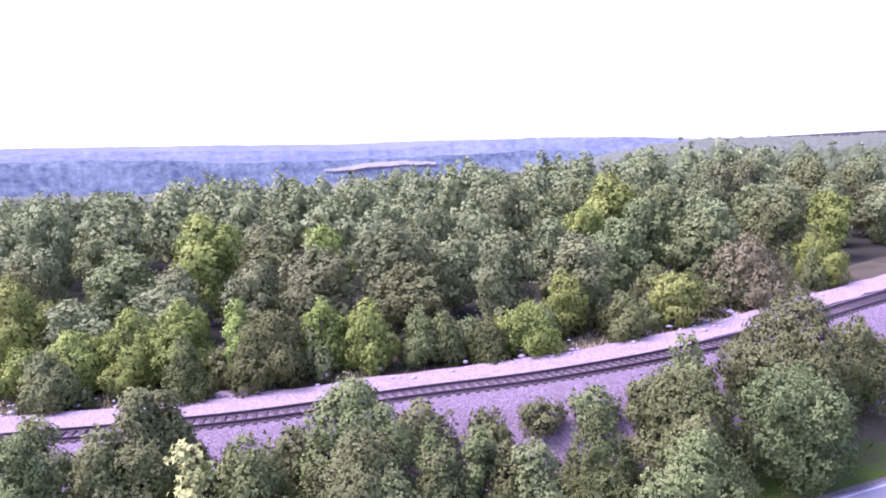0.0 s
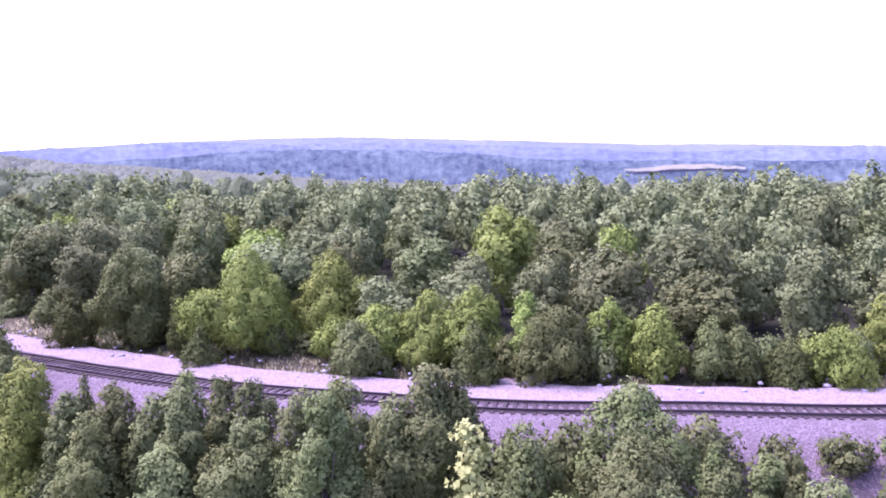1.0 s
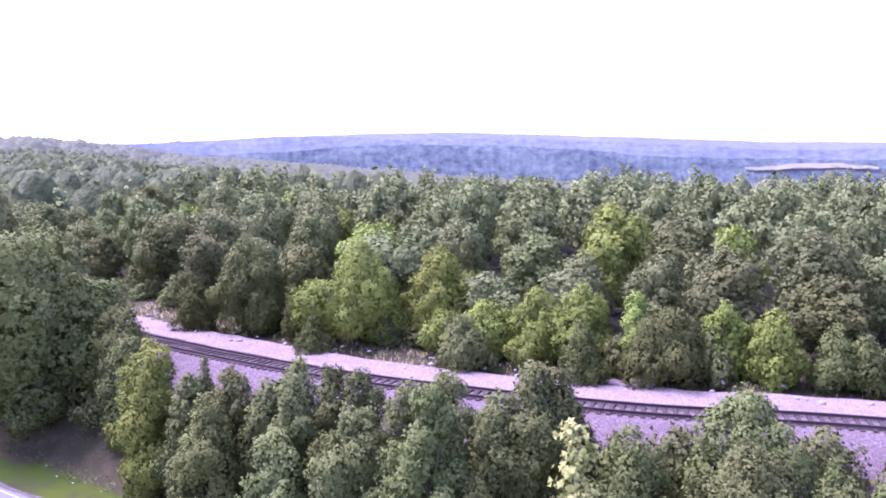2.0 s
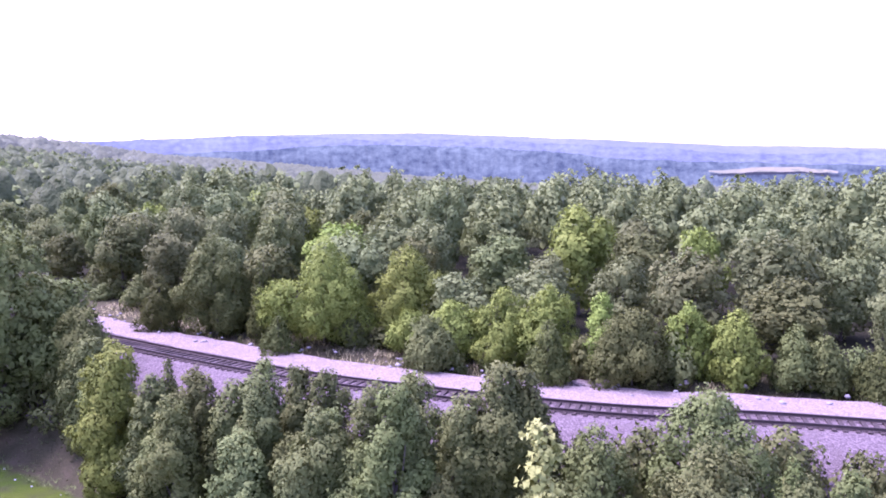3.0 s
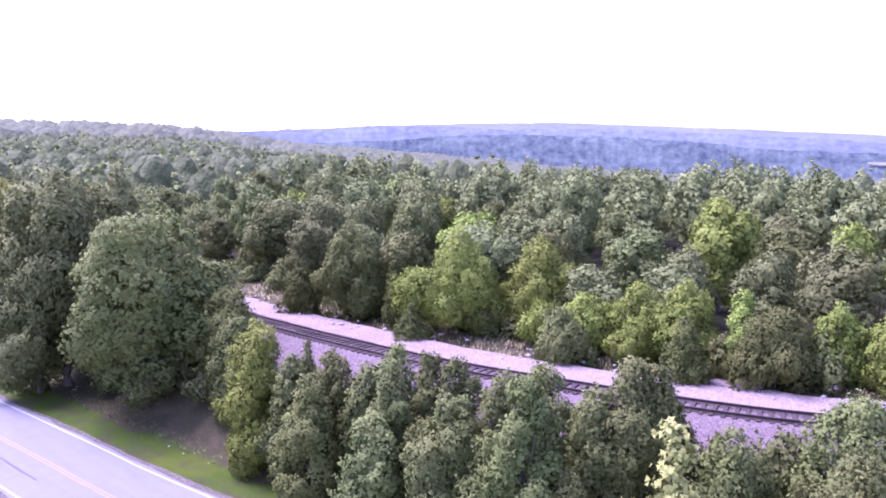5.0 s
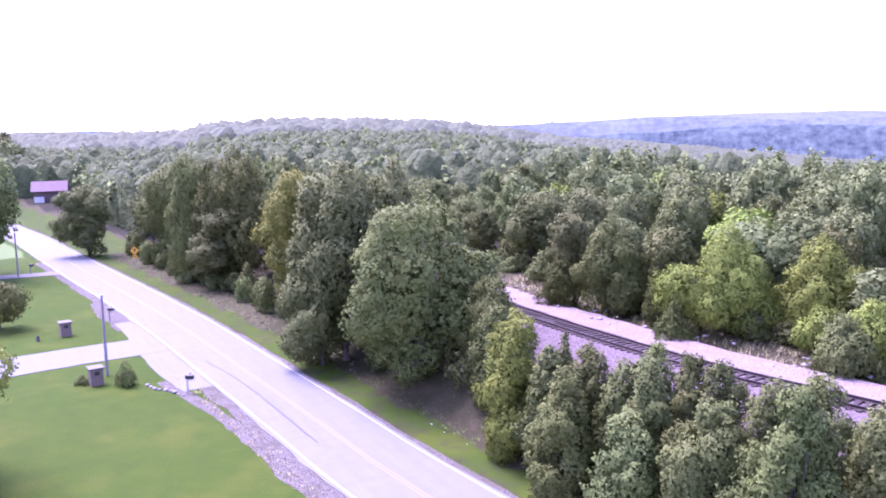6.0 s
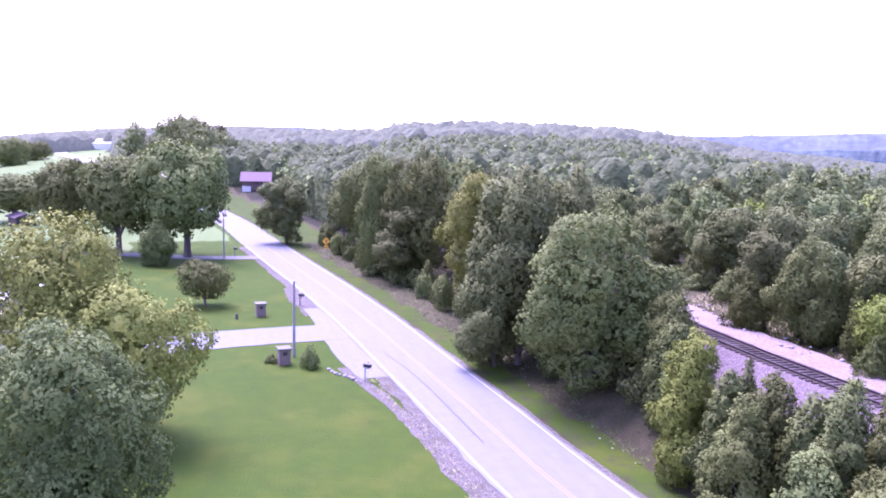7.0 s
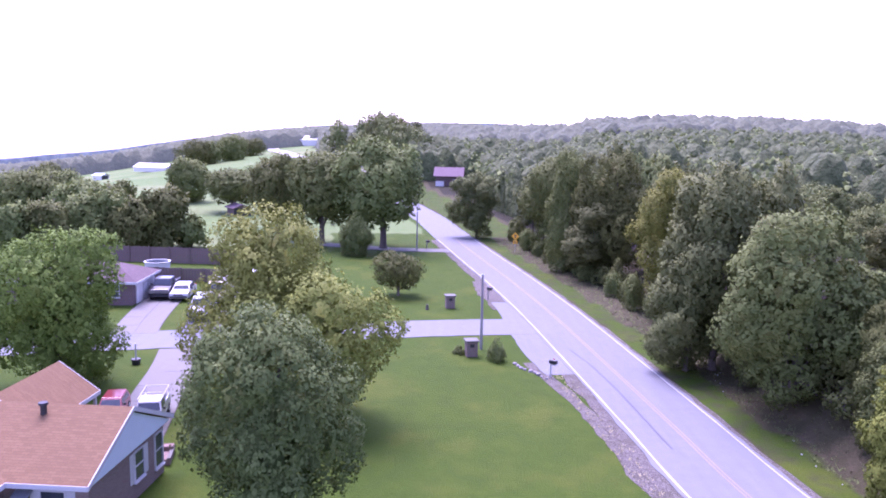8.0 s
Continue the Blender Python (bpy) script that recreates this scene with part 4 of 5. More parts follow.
def valley_field(radius, b0, b1, k0, k1):
    """A pale hay field on the slope across the valley."""
    verts, faces, n = [], [], 24
    for i in range(n + 1):
        t = i / n
        b = radians(b0 + (b1 - b0) * t)
        mid, half = (k0 + k1) / 2 + 0.006 * math.sin(t * 5), (k1 - k0) / 2 * math.sin(math.pi * min(0.97, 0.06 + 0.9 * t)) ** 0.6
        for k in (mid - half, mid + half):
            f = max(0.0, (k - 0.8) / 0.2) ** 0.8 + 0.024
            crest = float(np.interp(math.degrees(b), *CREST[radius]))
            verts.append((-math.sin(b) * radius * (k - 0.003), math.cos(b) * radius * (k - 0.003), -120 + (crest + 120) * f + 0.6))
    for i in range(n):
        faces.append((2 * i, 2 * i + 1, 2 * i + 3, 2 * i + 2))
    ob = mesh_object("backdrop_field", verts, faces, M["hay"])
    return tagged(ob, "pale mown hay field on the far slope", "field", kind="structure")


# haze painted in: the further the ridge, the paler and stronger its glow
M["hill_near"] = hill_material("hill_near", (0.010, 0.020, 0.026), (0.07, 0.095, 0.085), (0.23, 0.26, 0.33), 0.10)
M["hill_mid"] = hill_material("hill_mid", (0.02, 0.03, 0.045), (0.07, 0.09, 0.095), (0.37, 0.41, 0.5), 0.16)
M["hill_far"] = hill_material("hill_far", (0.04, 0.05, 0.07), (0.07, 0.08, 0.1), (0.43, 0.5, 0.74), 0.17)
ridge("backdrop_hills", 1300, -45, 70, 1.0, 0.5, M["hill_near"], "wooded slopes across the valley, tinted blue-green by painted haze", 1, -120)
ridge("backdrop_hills", 1060, 84, 142, 0.0, 0.25, M["hill_near"], "wooded rise behind the hay fields, tinted bluish by painted haze", 7, -110)
ridge("backdrop_hills", 2100, -45, 80, 0.3, 0.6, M["hill_mid"], "wooded ridge in painted blue haze", 2, -160)
ridge("backdrop_hills", 3300, -45, 130, 0.0, 0.22, M["hill_far"], "ridge on the horizon in painted pale lavender haze", 5, -300)

M["hay"] = stone_chips("hay", (0.105, 0.115, 0.075), (0.145, 0.146, 0.1), (0.185, 0.172, 0.125), 0.05, (0.15, 0.16, 0.1))
valley_field(1300, 8.6, 16.4, 0.964, 0.978)


# ---- lanes and drives ----
def lane(name, points, width, mat, label, lift=0.045, step=1.2, wobble=0.05):
    return strip(name, dense(spline(points), step), width / 2, -width / 2, lift, mat, label, "driveway", wobble=wobble)


lane("side_street", [(-70, 14), (-69, 8), (-68, 0), (-65.5, -12), (-63.3, -22), (-60.5, -36), (-58, -60)], 5.6, M["road"], "pale asphalt side street off the main road", 0.04)
lane("junction_apron", [(-79, 8.6), (-73, 9.0), (-66, 9.2), (-60, 9.6), (-55, 10.4)], 2.6, M["road"], "flared asphalt apron where the side street meets the road", 0.033)
def slab_drive(points, width, slab, label):
    """A concrete drive poured in slabs, with open joints between them."""
    line = dense(spline(points), slab)
    base = strip("driveway", dense(spline(points), 0.8), width / 2 + 0.04, -width / 2 - 0.04, 0.022, M["gravel"], label, "driveway")
    for a, b in zip(line, line[1:]):
        d = b - a
        n = np.hypot(*d)
        for sgn in ((-1, 1) if width > 3.6 else (0,)):
            w = width / 4 - 0.012 if sgn else width / 2
            m = (a + b) / 2 + np.array([-d[1], d[0]]) / n * sgn * width / 4
            ob = part("slab", boxes((-n / 2 + 0.012, n / 2 - 0.012, -w, w, -0.1, 0.05), bevel=0.008), M["concrete"], base)
            ob.matrix_basis = pose(m[0], m[1], ground_z(*m) + 0.002, 0, 0, math.degrees(math.atan2(d[1], d[0])))


slab_drive([(-61.0, -18.0), (-56, -17.1), (-50, -16.4), (-42.6, -15.4)], 3.2, 3.05, "concrete slab driveway of the brick house")
slab_drive([(-65.2, -23.1), (-70, -23.9), (-76, -24.6), (-82.5, -25.0)], 3.7, 3.05, "concrete slab driveway with parked cars")
lane("driveway", [(-64.5, -18.0), (-70, -18.5), (-78, -19.2), (-88, -20.2)], 3.2, M["blacktop"], "dark asphalt driveway with parked trucks")
lane("driveway", [(-113, 4.5), (-114, -4), (-118, -14)], 3.0, M["concrete"], "pale driveway between the oaks")
M["pale_lane"] = stone_chips("pale_lane", (0.26, 0.255, 0.22), (0.36, 0.35, 0.3), (0.46, 0.45, 0.39), 3.0, (0.3, 0.3, 0.22))
lane("far_lane", [(-270, -14), (-330, -42), (-420, -66), (-520, -92), (-640, -110)], 7.0, M["pale_lane"], "pale lane over the far fields", 0.12, 4.0, 0.2)
lane("gravel_pull_in", [(-90, 6.9), (-85, 6.9), (-80, 7.4), (-75, 8.0)], 1.5, M["gravel"], "worn gravel pull-in beside the mailbox", 0.029, 0.9, 0.12)
lane("tar_seam", [(-61.5, 12.0), (-56, 12.9), (-50, 13.4), (-44.5, 13.7), (-41, 13.9)], 0.13, M["tar"], "dark tar seam along the asphalt", 0.056, 0.8, 0.02)
lane("worn_patch", [(-58, 8.2), (-52, 9.6), (-46, 10.6), (-38, 11.2), (-32, 12.0)], 0.9, M["gravel"], "worn gravel edge of the lawn", 0.014, 0.9, 0.07)


def shingles(name, a, b, c):
    n = Nodes(name)
    br = n.add("ShaderNodeTexBrick", Scale=1.0)
    br.inputs["Brick Width"].default_value, br.inputs["Row Height"].default_value = 0.33, 0.145
    br.inputs["Mortar Size"].default_value = 0.008
    br.inputs["Color1"].default_value, br.inputs["Color2"].default_value, br.inputs["Mortar"].default_value = (*a, 1), (*b, 1), (*c, 1)
    uv = n.local()
    m = n.add("ShaderNodeMapping", Vector=uv, Rotation=(0, 0, radians(90)))
    n.link(m.outputs[0], br.inputs["Vector"])
    stain = n.noise(0.8, 5, uv)
    grit = n.noise(26.0, 3, uv)
    col = n.mix(n.math("MULTIPLY", stain, 0.45), br.outputs["Color"], c)
    col = n.mix(0.25, col, n.ramp(grit, [(0.3, c), (0.7, b)]))
    n.bump(n.math("ADD", br.outputs["Fac"], n.math("MULTIPLY", grit, 0.4)), 0.5, 0.02)
    return n.done(col, 0.9, 0.0, 0.2)


def bricks(name, a, b, mortar):
    n = Nodes(name)
    br = n.add("ShaderNodeTexBrick", Scale=1.0)
    br.inputs["Brick Width"].default_value, br.inputs["Row Height"].default_value, br.inputs["Mortar Size"].default_value = 0.22, 0.075, 0.01
    br.inputs["Color1"].default_value, br.inputs["Color2"].default_value, br.inputs["Mortar"].default_value = (*a, 1), (*b, 1), (*mortar, 1)
    p = n.add("ShaderNodeSeparateXYZ", Vector=n.local())
    v = n.add("ShaderNodeCombineXYZ", X=n.math("ADD", p.outputs[0], p.outputs[1]), Y=p.outputs[2])
    n.link(v.outputs[0], br.inputs["Vector"])
    col = n.mix(n.math("MULTIPLY", n.noise(2.0, 5, n.local()), 0.5), br.outputs["Color"], mortar)
    n.bump(br.outputs["Fac"], -0.6, 0.02)
    return n.done(col, 0.9, 0.0, 0.2)


def siding(name, color):
    n = Nodes(name)
    w = n.add("ShaderNodeTexWave", Scale=2.6, Distortion=0.0)
    w.bands_direction = "Z"
    w.wave_profile = "SAW"
    n.link(n.local(), w.inputs["Vector"])
    n.bump(w.outputs["Fac"], 0.6, 0.02)
    col = n.mix(n.math("MULTIPLY", n.noise(1.5, 5, n.local()), 0.4), color, tuple(c * 0.7 for c in color))
    return n.done(col, 0.7)


def glass(name="window_glass"):
    n = Nodes(name)
    return n.done(n.mix(n.noise(1.2, 2, n.local()), (0.02, 0.025, 0.03), (0.06, 0.07, 0.085)), 0.06, 0.0, 0.6)


M["shingle_orange"] = shingles("shingle_orange", (0.165, 0.096, 0.046), (0.210, 0.126, 0.064), (0.118, 0.072, 0.040))
M["shingle_brown"] = shingles("shingle_brown", (0.105, 0.076, 0.079), (0.148, 0.105, 0.105), (0.069, 0.053, 0.055))
M["shingle_mauve"] = shingles("shingle_mauve", (0.158, 0.111, 0.122), (0.201, 0.142, 0.153), (0.105, 0.079, 0.089))
M["brick"] = bricks("brick", (0.158, 0.089, 0.069), (0.221, 0.137, 0.105), (0.221, 0.201, 0.184))
M["brick_dark"] = bricks("brick_dark", (0.105, 0.058, 0.053), (0.148, 0.084, 0.074), (0.158, 0.137, 0.132))
M["siding_blue"] = siding("siding_blue", (0.62, 0.71, 0.76))
M["siding_white"] = siding("siding_white", (0.66, 0.65, 0.64))
M["trim"] = plain("trim", (0.5, 0.5, 0.5), 0.5, amount=0.15)
M["glass"] = glass()
M["dark_metal"] = plain("dark_metal", (0.04, 0.04, 0.045), 0.5, 0.3)
M["grey_metal"] = plain("grey_metal", (0.42, 0.46, 0.5), 0.4, 0.6)
M["fence_wood"] = plain("fence_wood", (0.17, 0.12, 0.11), 0.9, amount=0.5)
M["pole_wood"] = plain("pole_wood", (0.3, 0.27, 0.26), 0.9, amount=0.4)
M["rubber"] = plain("rubber", (0.025, 0.025, 0.027), 0.85)
M["sign_yellow"] = plain("sign_yellow", (0.8, 0.42, 0.02), 0.5, amount=0.1)
M["rock"] = plain("rock", (0.27, 0.25, 0.25), 0.9, amount=0.4)


def prism(bm, pts, lift):
    """A slab between a polygon and the same polygon lowered."""
    a = [bm.verts.new(p) for p in pts]
    b = [bm.verts.new((p[0], p[1], p[2] - lift)) for p in pts]
    bm.faces.new(a)
    bm.faces.new(b[::-1])
    n = len(pts)
    for i in range(n):
        bm.faces.new((a[i], b[i], b[(i + 1) % n], a[(i + 1) % n]))
    return bm


def gable_roof(house, x0, x1, y0, y1, eave, ridge_z, along, mat, fascia=True):
    """Two roof slopes over a rectangle, the ridge along x or y, with white fascia boards at eaves and rakes."""
    if along == "y":
        m = (x0 + x1) / 2
        slopes = ([(x0, y0, eave), (m, y0, ridge_z), (m, y1, ridge_z), (x0, y1, eave)], [(x1, y0, eave), (x1, y1, eave), (m, y1, ridge_z), (m, y0, ridge_z)])
        eaves = ((x0 - 0.03, x0 + 0.0, y0, y1), (x1, x1 + 0.03, y0, y1))
        rakes = [((x0, y, eave), (m, y, ridge_z), (x1, y, eave)) for y in (y0 - 0.02, y1 + 0.02)]
    else:
        m = (y0 + y1) / 2
        slopes = ([(x0, y0, eave), (x1, y0, eave), (x1, m, ridge_z), (x0, m, ridge_z)], [(x0, y1, eave), (x0, m, ridge_z), (x1, m, ridge_z), (x1, y1, eave)])
        eaves = ((x0, x1, y0 - 0.03, y0), (x0, x1, y1, y1 + 0.03))
        rakes = [((x, y0, eave), (x, m, ridge_z), (x, y1, eave)) for x in (x0 - 0.02, x1 + 0.02)]
    for s in slopes:
        part("roof_slope", prism(bmesh.new(), s, 0.16), mat, house)
    if fascia:
        for e in eaves:
            part("fascia", boxes((*e, eave - 0.2, eave + 0.01)), M["trim"], house, "white fascia board")
        for r in rakes:
            bm = bmesh.new()
            for a, b in zip(r, r[1:]):
                a, b = Vector(a), Vector(b)
                w = Vector((0.02, 0, 0)) if along == "x" else Vector((0, 0.02, 0))
                lo, hi = Vector((0, 0, -0.2)), Vector((0, 0, 0.02))
                q = [bm.verts.new(v) for v in (a - w + lo, a + w + lo, a + w + hi, a - w + hi, b - w + lo, b + w + lo, b + w + hi, b - w + hi)]
                for f in ((0, 1, 2, 3), (7, 6, 5, 4), (0, 4, 5, 1), (1, 5, 6, 2), (2, 6, 7, 3), (3, 7, 4, 0)):
                    bm.faces.new([q[i] for i in f])
            part("rake_board", bm, M["trim"], house, "white rake board")


def gable_wall(house, a, b, y0, y1, eave, ridge_z, mat, axis_name, name="gable"):
    """The triangular wall under a gable."""
    bm = bmesh.new()
    m = (a + b) / 2
    tri = ((a, eave), (b, eave), (m, ridge_z))
    v0 = [bm.verts.new((p, y0, z) if axis_name == "y" else (y0, p, z)) for p, z in tri]
    v1 = [bm.verts.new((p, y1, z) if axis_name == "y" else (y1, p, z)) for p, z in tri]
    bm.faces.new(v0)
    bm.faces.new(v1[::-1])
    for i in range(3):
        bm.faces.new((v0[i], v1[i], v1[(i + 1) % 3], v0[(i + 1) % 3]))
    return part(name, bm, mat, house)


def wall_window(house, x, y, z, w, h, facing, shutters=True):
    """A window with frame, panes, sill and shutters set on a wall; facing is the outward side: +x, +y."""
    def put(u0, u1, d0, d1, z0, z1):
        return (x + u0, x + u1, y + d0, y + d1, z0, z1) if facing == "+y" else (x + d0, x + d1, y + u0, y + u1, z0, z1)
    win = part("window", boxes(put(-w / 2, w / 2, 0.0, 0.025, z, z + h)), M["glass"], house, "dark window pane")
    t = 0.07
    frame_bm = boxes(put(-w / 2 - t, -w / 2, 0, 0.07, z - t, z + h + t), put(w / 2, w / 2 + t, 0, 0.07, z - t, z + h + t), put(-w / 2, w / 2, 0, 0.07, z + h, z + h + t),
                     put(-w / 2, w / 2, 0, 0.07, z - t, z), put(-w / 2, w / 2, 0, 0.05, z + h / 2 - 0.025, z + h / 2 + 0.025))
    part("window_frame", frame_bm, M["trim"], win)
    part("window_sill", boxes(put(-w / 2 - 0.1, w / 2 + 0.1, 0, 0.13, z - t - 0.05, z - t)), M["trim"], win)
    if shutters:
        for sx in (-1, 1):
            u = sx * (w / 2 + t + 0.2)
            part("shutter", boxes(put(u - 0.18, u + 0.18, 0, 0.05, z - 0.05, z + h + 0.05), bevel=0.01), M["trim"], win, "white shutter")
    return win


def brick_house():
    hs = thing("house", pose(-34, -12.8, 0, 0, 0, -6) @ pose(34, 12.8, 0), "brick house with an orange-brown shingle roof and pale blue gable", "house")
    e, r = 2.75, 4.6
    wall = part("wall", boxes((-38.6, -31.4, -30, -12.9, -0.1, e - 0.2)), M["brick"], hs)
    part("wall", boxes((-31.4, -25.5, -23.4, -16.5, -0.1, e - 0.2)), M["brick"], hs)
    part("wall", boxes((-41.0, -38.6, -21.6, -18.4, -0.1, e - 0.2)), M["brick"], hs)
    gable_wall(hs, -39.0, -31.0, -12.9, -12.7, e - 0.2, r - 0.25, M["siding_blue"], "y")
    gable_roof(hs, -39.2, -30.8, -30.2, -12.6, e, r, "y", M["shingle_orange"])
    gable_roof(hs, -36.0, -25.0, -24.0, -16.0, e, 4.45, "x", M["shingle_orange"])
    gable_roof(hs, -42.2, -36.0, -22.3, -17.9, e, 4.3, "x", M["shingle_orange"])
    for x, y in ((-42.0, -18.1), (-42.0, -22.1)):
        part("porch_post", boxes((x - 0.07, x + 0.07, y - 0.07, y + 0.07, 0, e - 0.2), bevel=0.01), M["trim"], hs, "white porch post")
    wall_window(hs, -35.9, -12.9, 0.9, 0.9, 1.3, "+y")
    wall_window(hs, -38.0, -12.9, 0.6, 0.8, 1.6, "+y", False)
    wall_window(hs, -31.4, -14.4, 1.0, 1.0, 1.2, "+x")
    vent = part("roof_vent", tube(bmesh.new(), [(-34.4, -16.4, 4.2), (-34.4, -16.4, 4.75)], [0.14, 0.14], 10), M["dark_metal"], hs, "black roof vent")
    part("vent_cap", tube(bmesh.new(), [(-34.4, -16.4, 4.74), (-34.4, -16.4, 4.84)], [0.22, 0.2], 10), M["dark_metal"], vent)
    part("awning", prism(bmesh.new(), [(-31.4, -15.9, 2.3), (-31.4, -15.2, 2.3), (-30.1, -15.2, 1.8), (-30.1, -15.9, 1.8)], 0.05), M["grey_metal"], hs, "grey metal door awning")
    for y in (-15.85, -15.25):
        part("awning_post", boxes((-30.2, -30.14, y - 0.03, y + 0.03, 0, 1.78)), M["trim"], hs)
    st = thing("brick_step", pose(-40.0, -12.9, 0, 0, 0, 8), "low brick step beside the drive with a dark planter", "step")
    part("step", boxes((-0.8, 0.8, -0.45, 0.45, 0, 0.32), (-0.8, -0.35, -0.45, 0.45, 0.32, 0.55), bevel=0.02), M["brick"], st)
    part("coping", boxes((-0.82, 0.82, 0.3, 0.48, 0.32, 0.4)), M["concrete"], st)
    ac = thing("air_conditioner", pose(-30.7, -13.7, 0), "grey air-conditioner unit against the brick wall", "air conditioner")
    part("cabinet", boxes((-0.4, 0.4, -0.4, 0.4, 0, 0.75), bevel=0.03), M["grey_metal"], ac)
    part("grille", tube(bmesh.new(), [(0, 0, 0.75), (0, 0, 0.79)], [0.32, 0.3], 16), M["dark_metal"], ac)


brick_house()


def brown_house():
    hs = thing("house", pose(-75.4, -26.2, 0), "low house with a brown hip roof and white garage", "house")
    part("wall", boxes((-6.6, -0.5, -16, -0.6, -0.1, 2.3)), M["brick_dark"], hs)
    part("garage", boxes((-6.6, -1.4, -0.6, -0.5, -0.1, 2.3)), M["siding_white"], hs, "white garage front")
    part("garage_door", boxes((-5.9, -3.1, -0.5, -0.45, 0, 2.0), (-5.9, -3.1, -0.45, -0.43, 0.48, 0.5), (-5.9, -3.1, -0.45, -0.43, 0.98, 1.0), (-5.9, -3.1, -0.45, -0.43, 1.48, 1.5)), M["trim"], hs, "white panelled garage door")
    bm = bmesh.new()
    e, t, x0, x1, y0, y1 = 2.3, 3.75, -7.1, 0.0, -16.6, 0.0
    c = [bm.verts.new(p) for p in ((x0, y0, e), (x1, y0, e), (x1, y1, e), (x0, y1, e), (-3.55, y0 + 3.5, t), (-3.55, y1 - 3.5, t))]
    for f in ((0, 1, 4), (1, 2, 5, 4), (2, 3, 5), (3, 0, 4, 5), (3, 2, 1, 0)):
        bm.faces.new([c[i] for i in f])
    part("roof", bm, M["shingle_brown"], hs, "brown shingle hip roof")
    part("fascia", boxes((x1, x1 + 0.04, y0, y1, e - 0.2, e + 0.02)), M["trim"], hs)
    part("fascia", boxes((x0, x1, y1, y1 + 0.04, e - 0.2, e + 0.02)), M["trim"], hs)
    wall_window(hs, -0.5, -2.4, 0.8, 1.1, 1.1, "+x", False)
    wall_window(hs, -0.5, -6.4, 0.8, 1.4, 1.1, "+x", False)


brown_house()


def far_house():
    hs = thing("house", pose(-234, 9.0, ground_z(-234, 9.0) - 0.2, 0, 0, -6) @ Matrix.Scale(0.66, 4), "distant house with a mauve roof behind the roadside trees", "house")
    part("wall", boxes((-5, 5, -6, 5.0, 0, 4.4)), M["brick_dark"], hs)
    part("porch", boxes((5, 6.0, -6, -2.5, 0, 2.2)), M["siding_white"], hs, "white porch front")
    gable_roof(hs, -5.8, 6.6, -7, 6, 4.4, 8.0, "y", M["shingle_mauve"], False)
    gable_wall(hs, -5, 5, 4.8, 5.0, 4.4, 7.3, M["brick_dark"], "y")
    gable_wall(hs, -5, 5, -6.0, -5.8, 4.4, 7.3, M["siding_white"], "y")
    wall_window(hs, 5.0, 2.0, 1.4, 1.6, 1.6, "+x", False)


far_house()


def barn(x, y, w, d, h, rz, mat, roof, label):
    b = thing("barn", pose(x, y, ground_z(x, y) - 0.1, 0, 0, rz), label, "barn")
    part("wall", boxes((-w / 2, w / 2, -d / 2, d / 2, 0, h)), mat, b)
    gable_roof(b, -w / 2 - 0.4, w / 2 + 0.4, -d / 2 - 0.4, d / 2 + 0.4, h, h + d * 0.22, "x", roof, False)
    for s in (-1, 1):
        gable_wall(b, -d / 2, d / 2, s * w / 2, s * (w / 2 - 0.2), h, h + d * 0.2, mat, "x")
    part("door", boxes((w / 2, w / 2 + 0.08, -1.6, 1.6, 0, min(h, 3))), M["dark_metal"], b)


barn(-372, -119, 17, 8, 2.0, 70, M["siding_white"], M["trim"], "long white barn in the hay field")
barn(-157, -34.6, 4.2, 3.2, 1.7, 30, M["brick_dark"], M["shingle_mauve"], "small shed with a mauve roof behind trees")
barn(-560, -70, 22, 12, 4, 80, M["siding_white"], M["trim"], "white farm building on the far rise")
barn(-345, -133, 5, 4, 2.0, 60, M["siding_white"], M["grey_metal"], "small white field shed")


# ---- vehicles ----
def paint(name, color):
    n = Nodes(name)
    m = n.done(n.mix(n.math("MULTIPLY", n.noise(2.5, 4, n.local()), 0.3), color, tuple(c * 0.75 for c in color)), 0.3, 0.0, 0.5)
    n.bsdf.inputs["Coat Weight"].default_value = 0.5
    return m


M["car_white"], M["car_black"], M["car_red"] = paint("car_white", (0.5, 0.5, 0.51)), paint("car_black", (0.03, 0.03, 0.035)), paint("car_red", (0.2, 0.015, 0.02))
M["car_cream"] = paint("car_cream", (0.5, 0.44, 0.3))
M["lamp_red"], M["lamp_clear"] = plain("lamp_red", (0.4, 0.02, 0.02), 0.2), plain("lamp_clear", (0.7, 0.7, 0.72), 0.15)


def extrude_profile(profile, half, taper=0.0, z_taper=0.0):
    """A body from a side profile (x, z): full width low down, drawn in towards the top."""
    bm = bmesh.new()
    zs = [z for _, z in profile]
    lo, hi = min(zs), max(zs)
    rows = []
    for sy in (-1, 1):
        rows.append([bm.verts.new((x, sy * (half - taper * max(0, (z - z_taper) / (hi - z_taper + 1e-6)) if z > z_taper else half) if z > z_taper else sy * half, z)) for x, z in profile])
    for r in rows[1]:
        r.co.y = abs(r.co.y)
    for r in rows[0]:
        r.co.y = -abs(r.co.y)
    n = len(profile)
    bm.faces.new(rows[0])
    bm.faces.new(rows[1][::-1])
    for i in range(n):
        bm.faces.new((rows[0][i], rows[1][i], rows[1][(i + 1) % n], rows[0][(i + 1) % n]))
    bmesh.ops.recalc_face_normals(bm, faces=bm.faces)
    bmesh.ops.bevel(bm, geom=list(bm.edges), offset=0.045, segments=2, affect="EDGES", profile=0.6)
    return bm


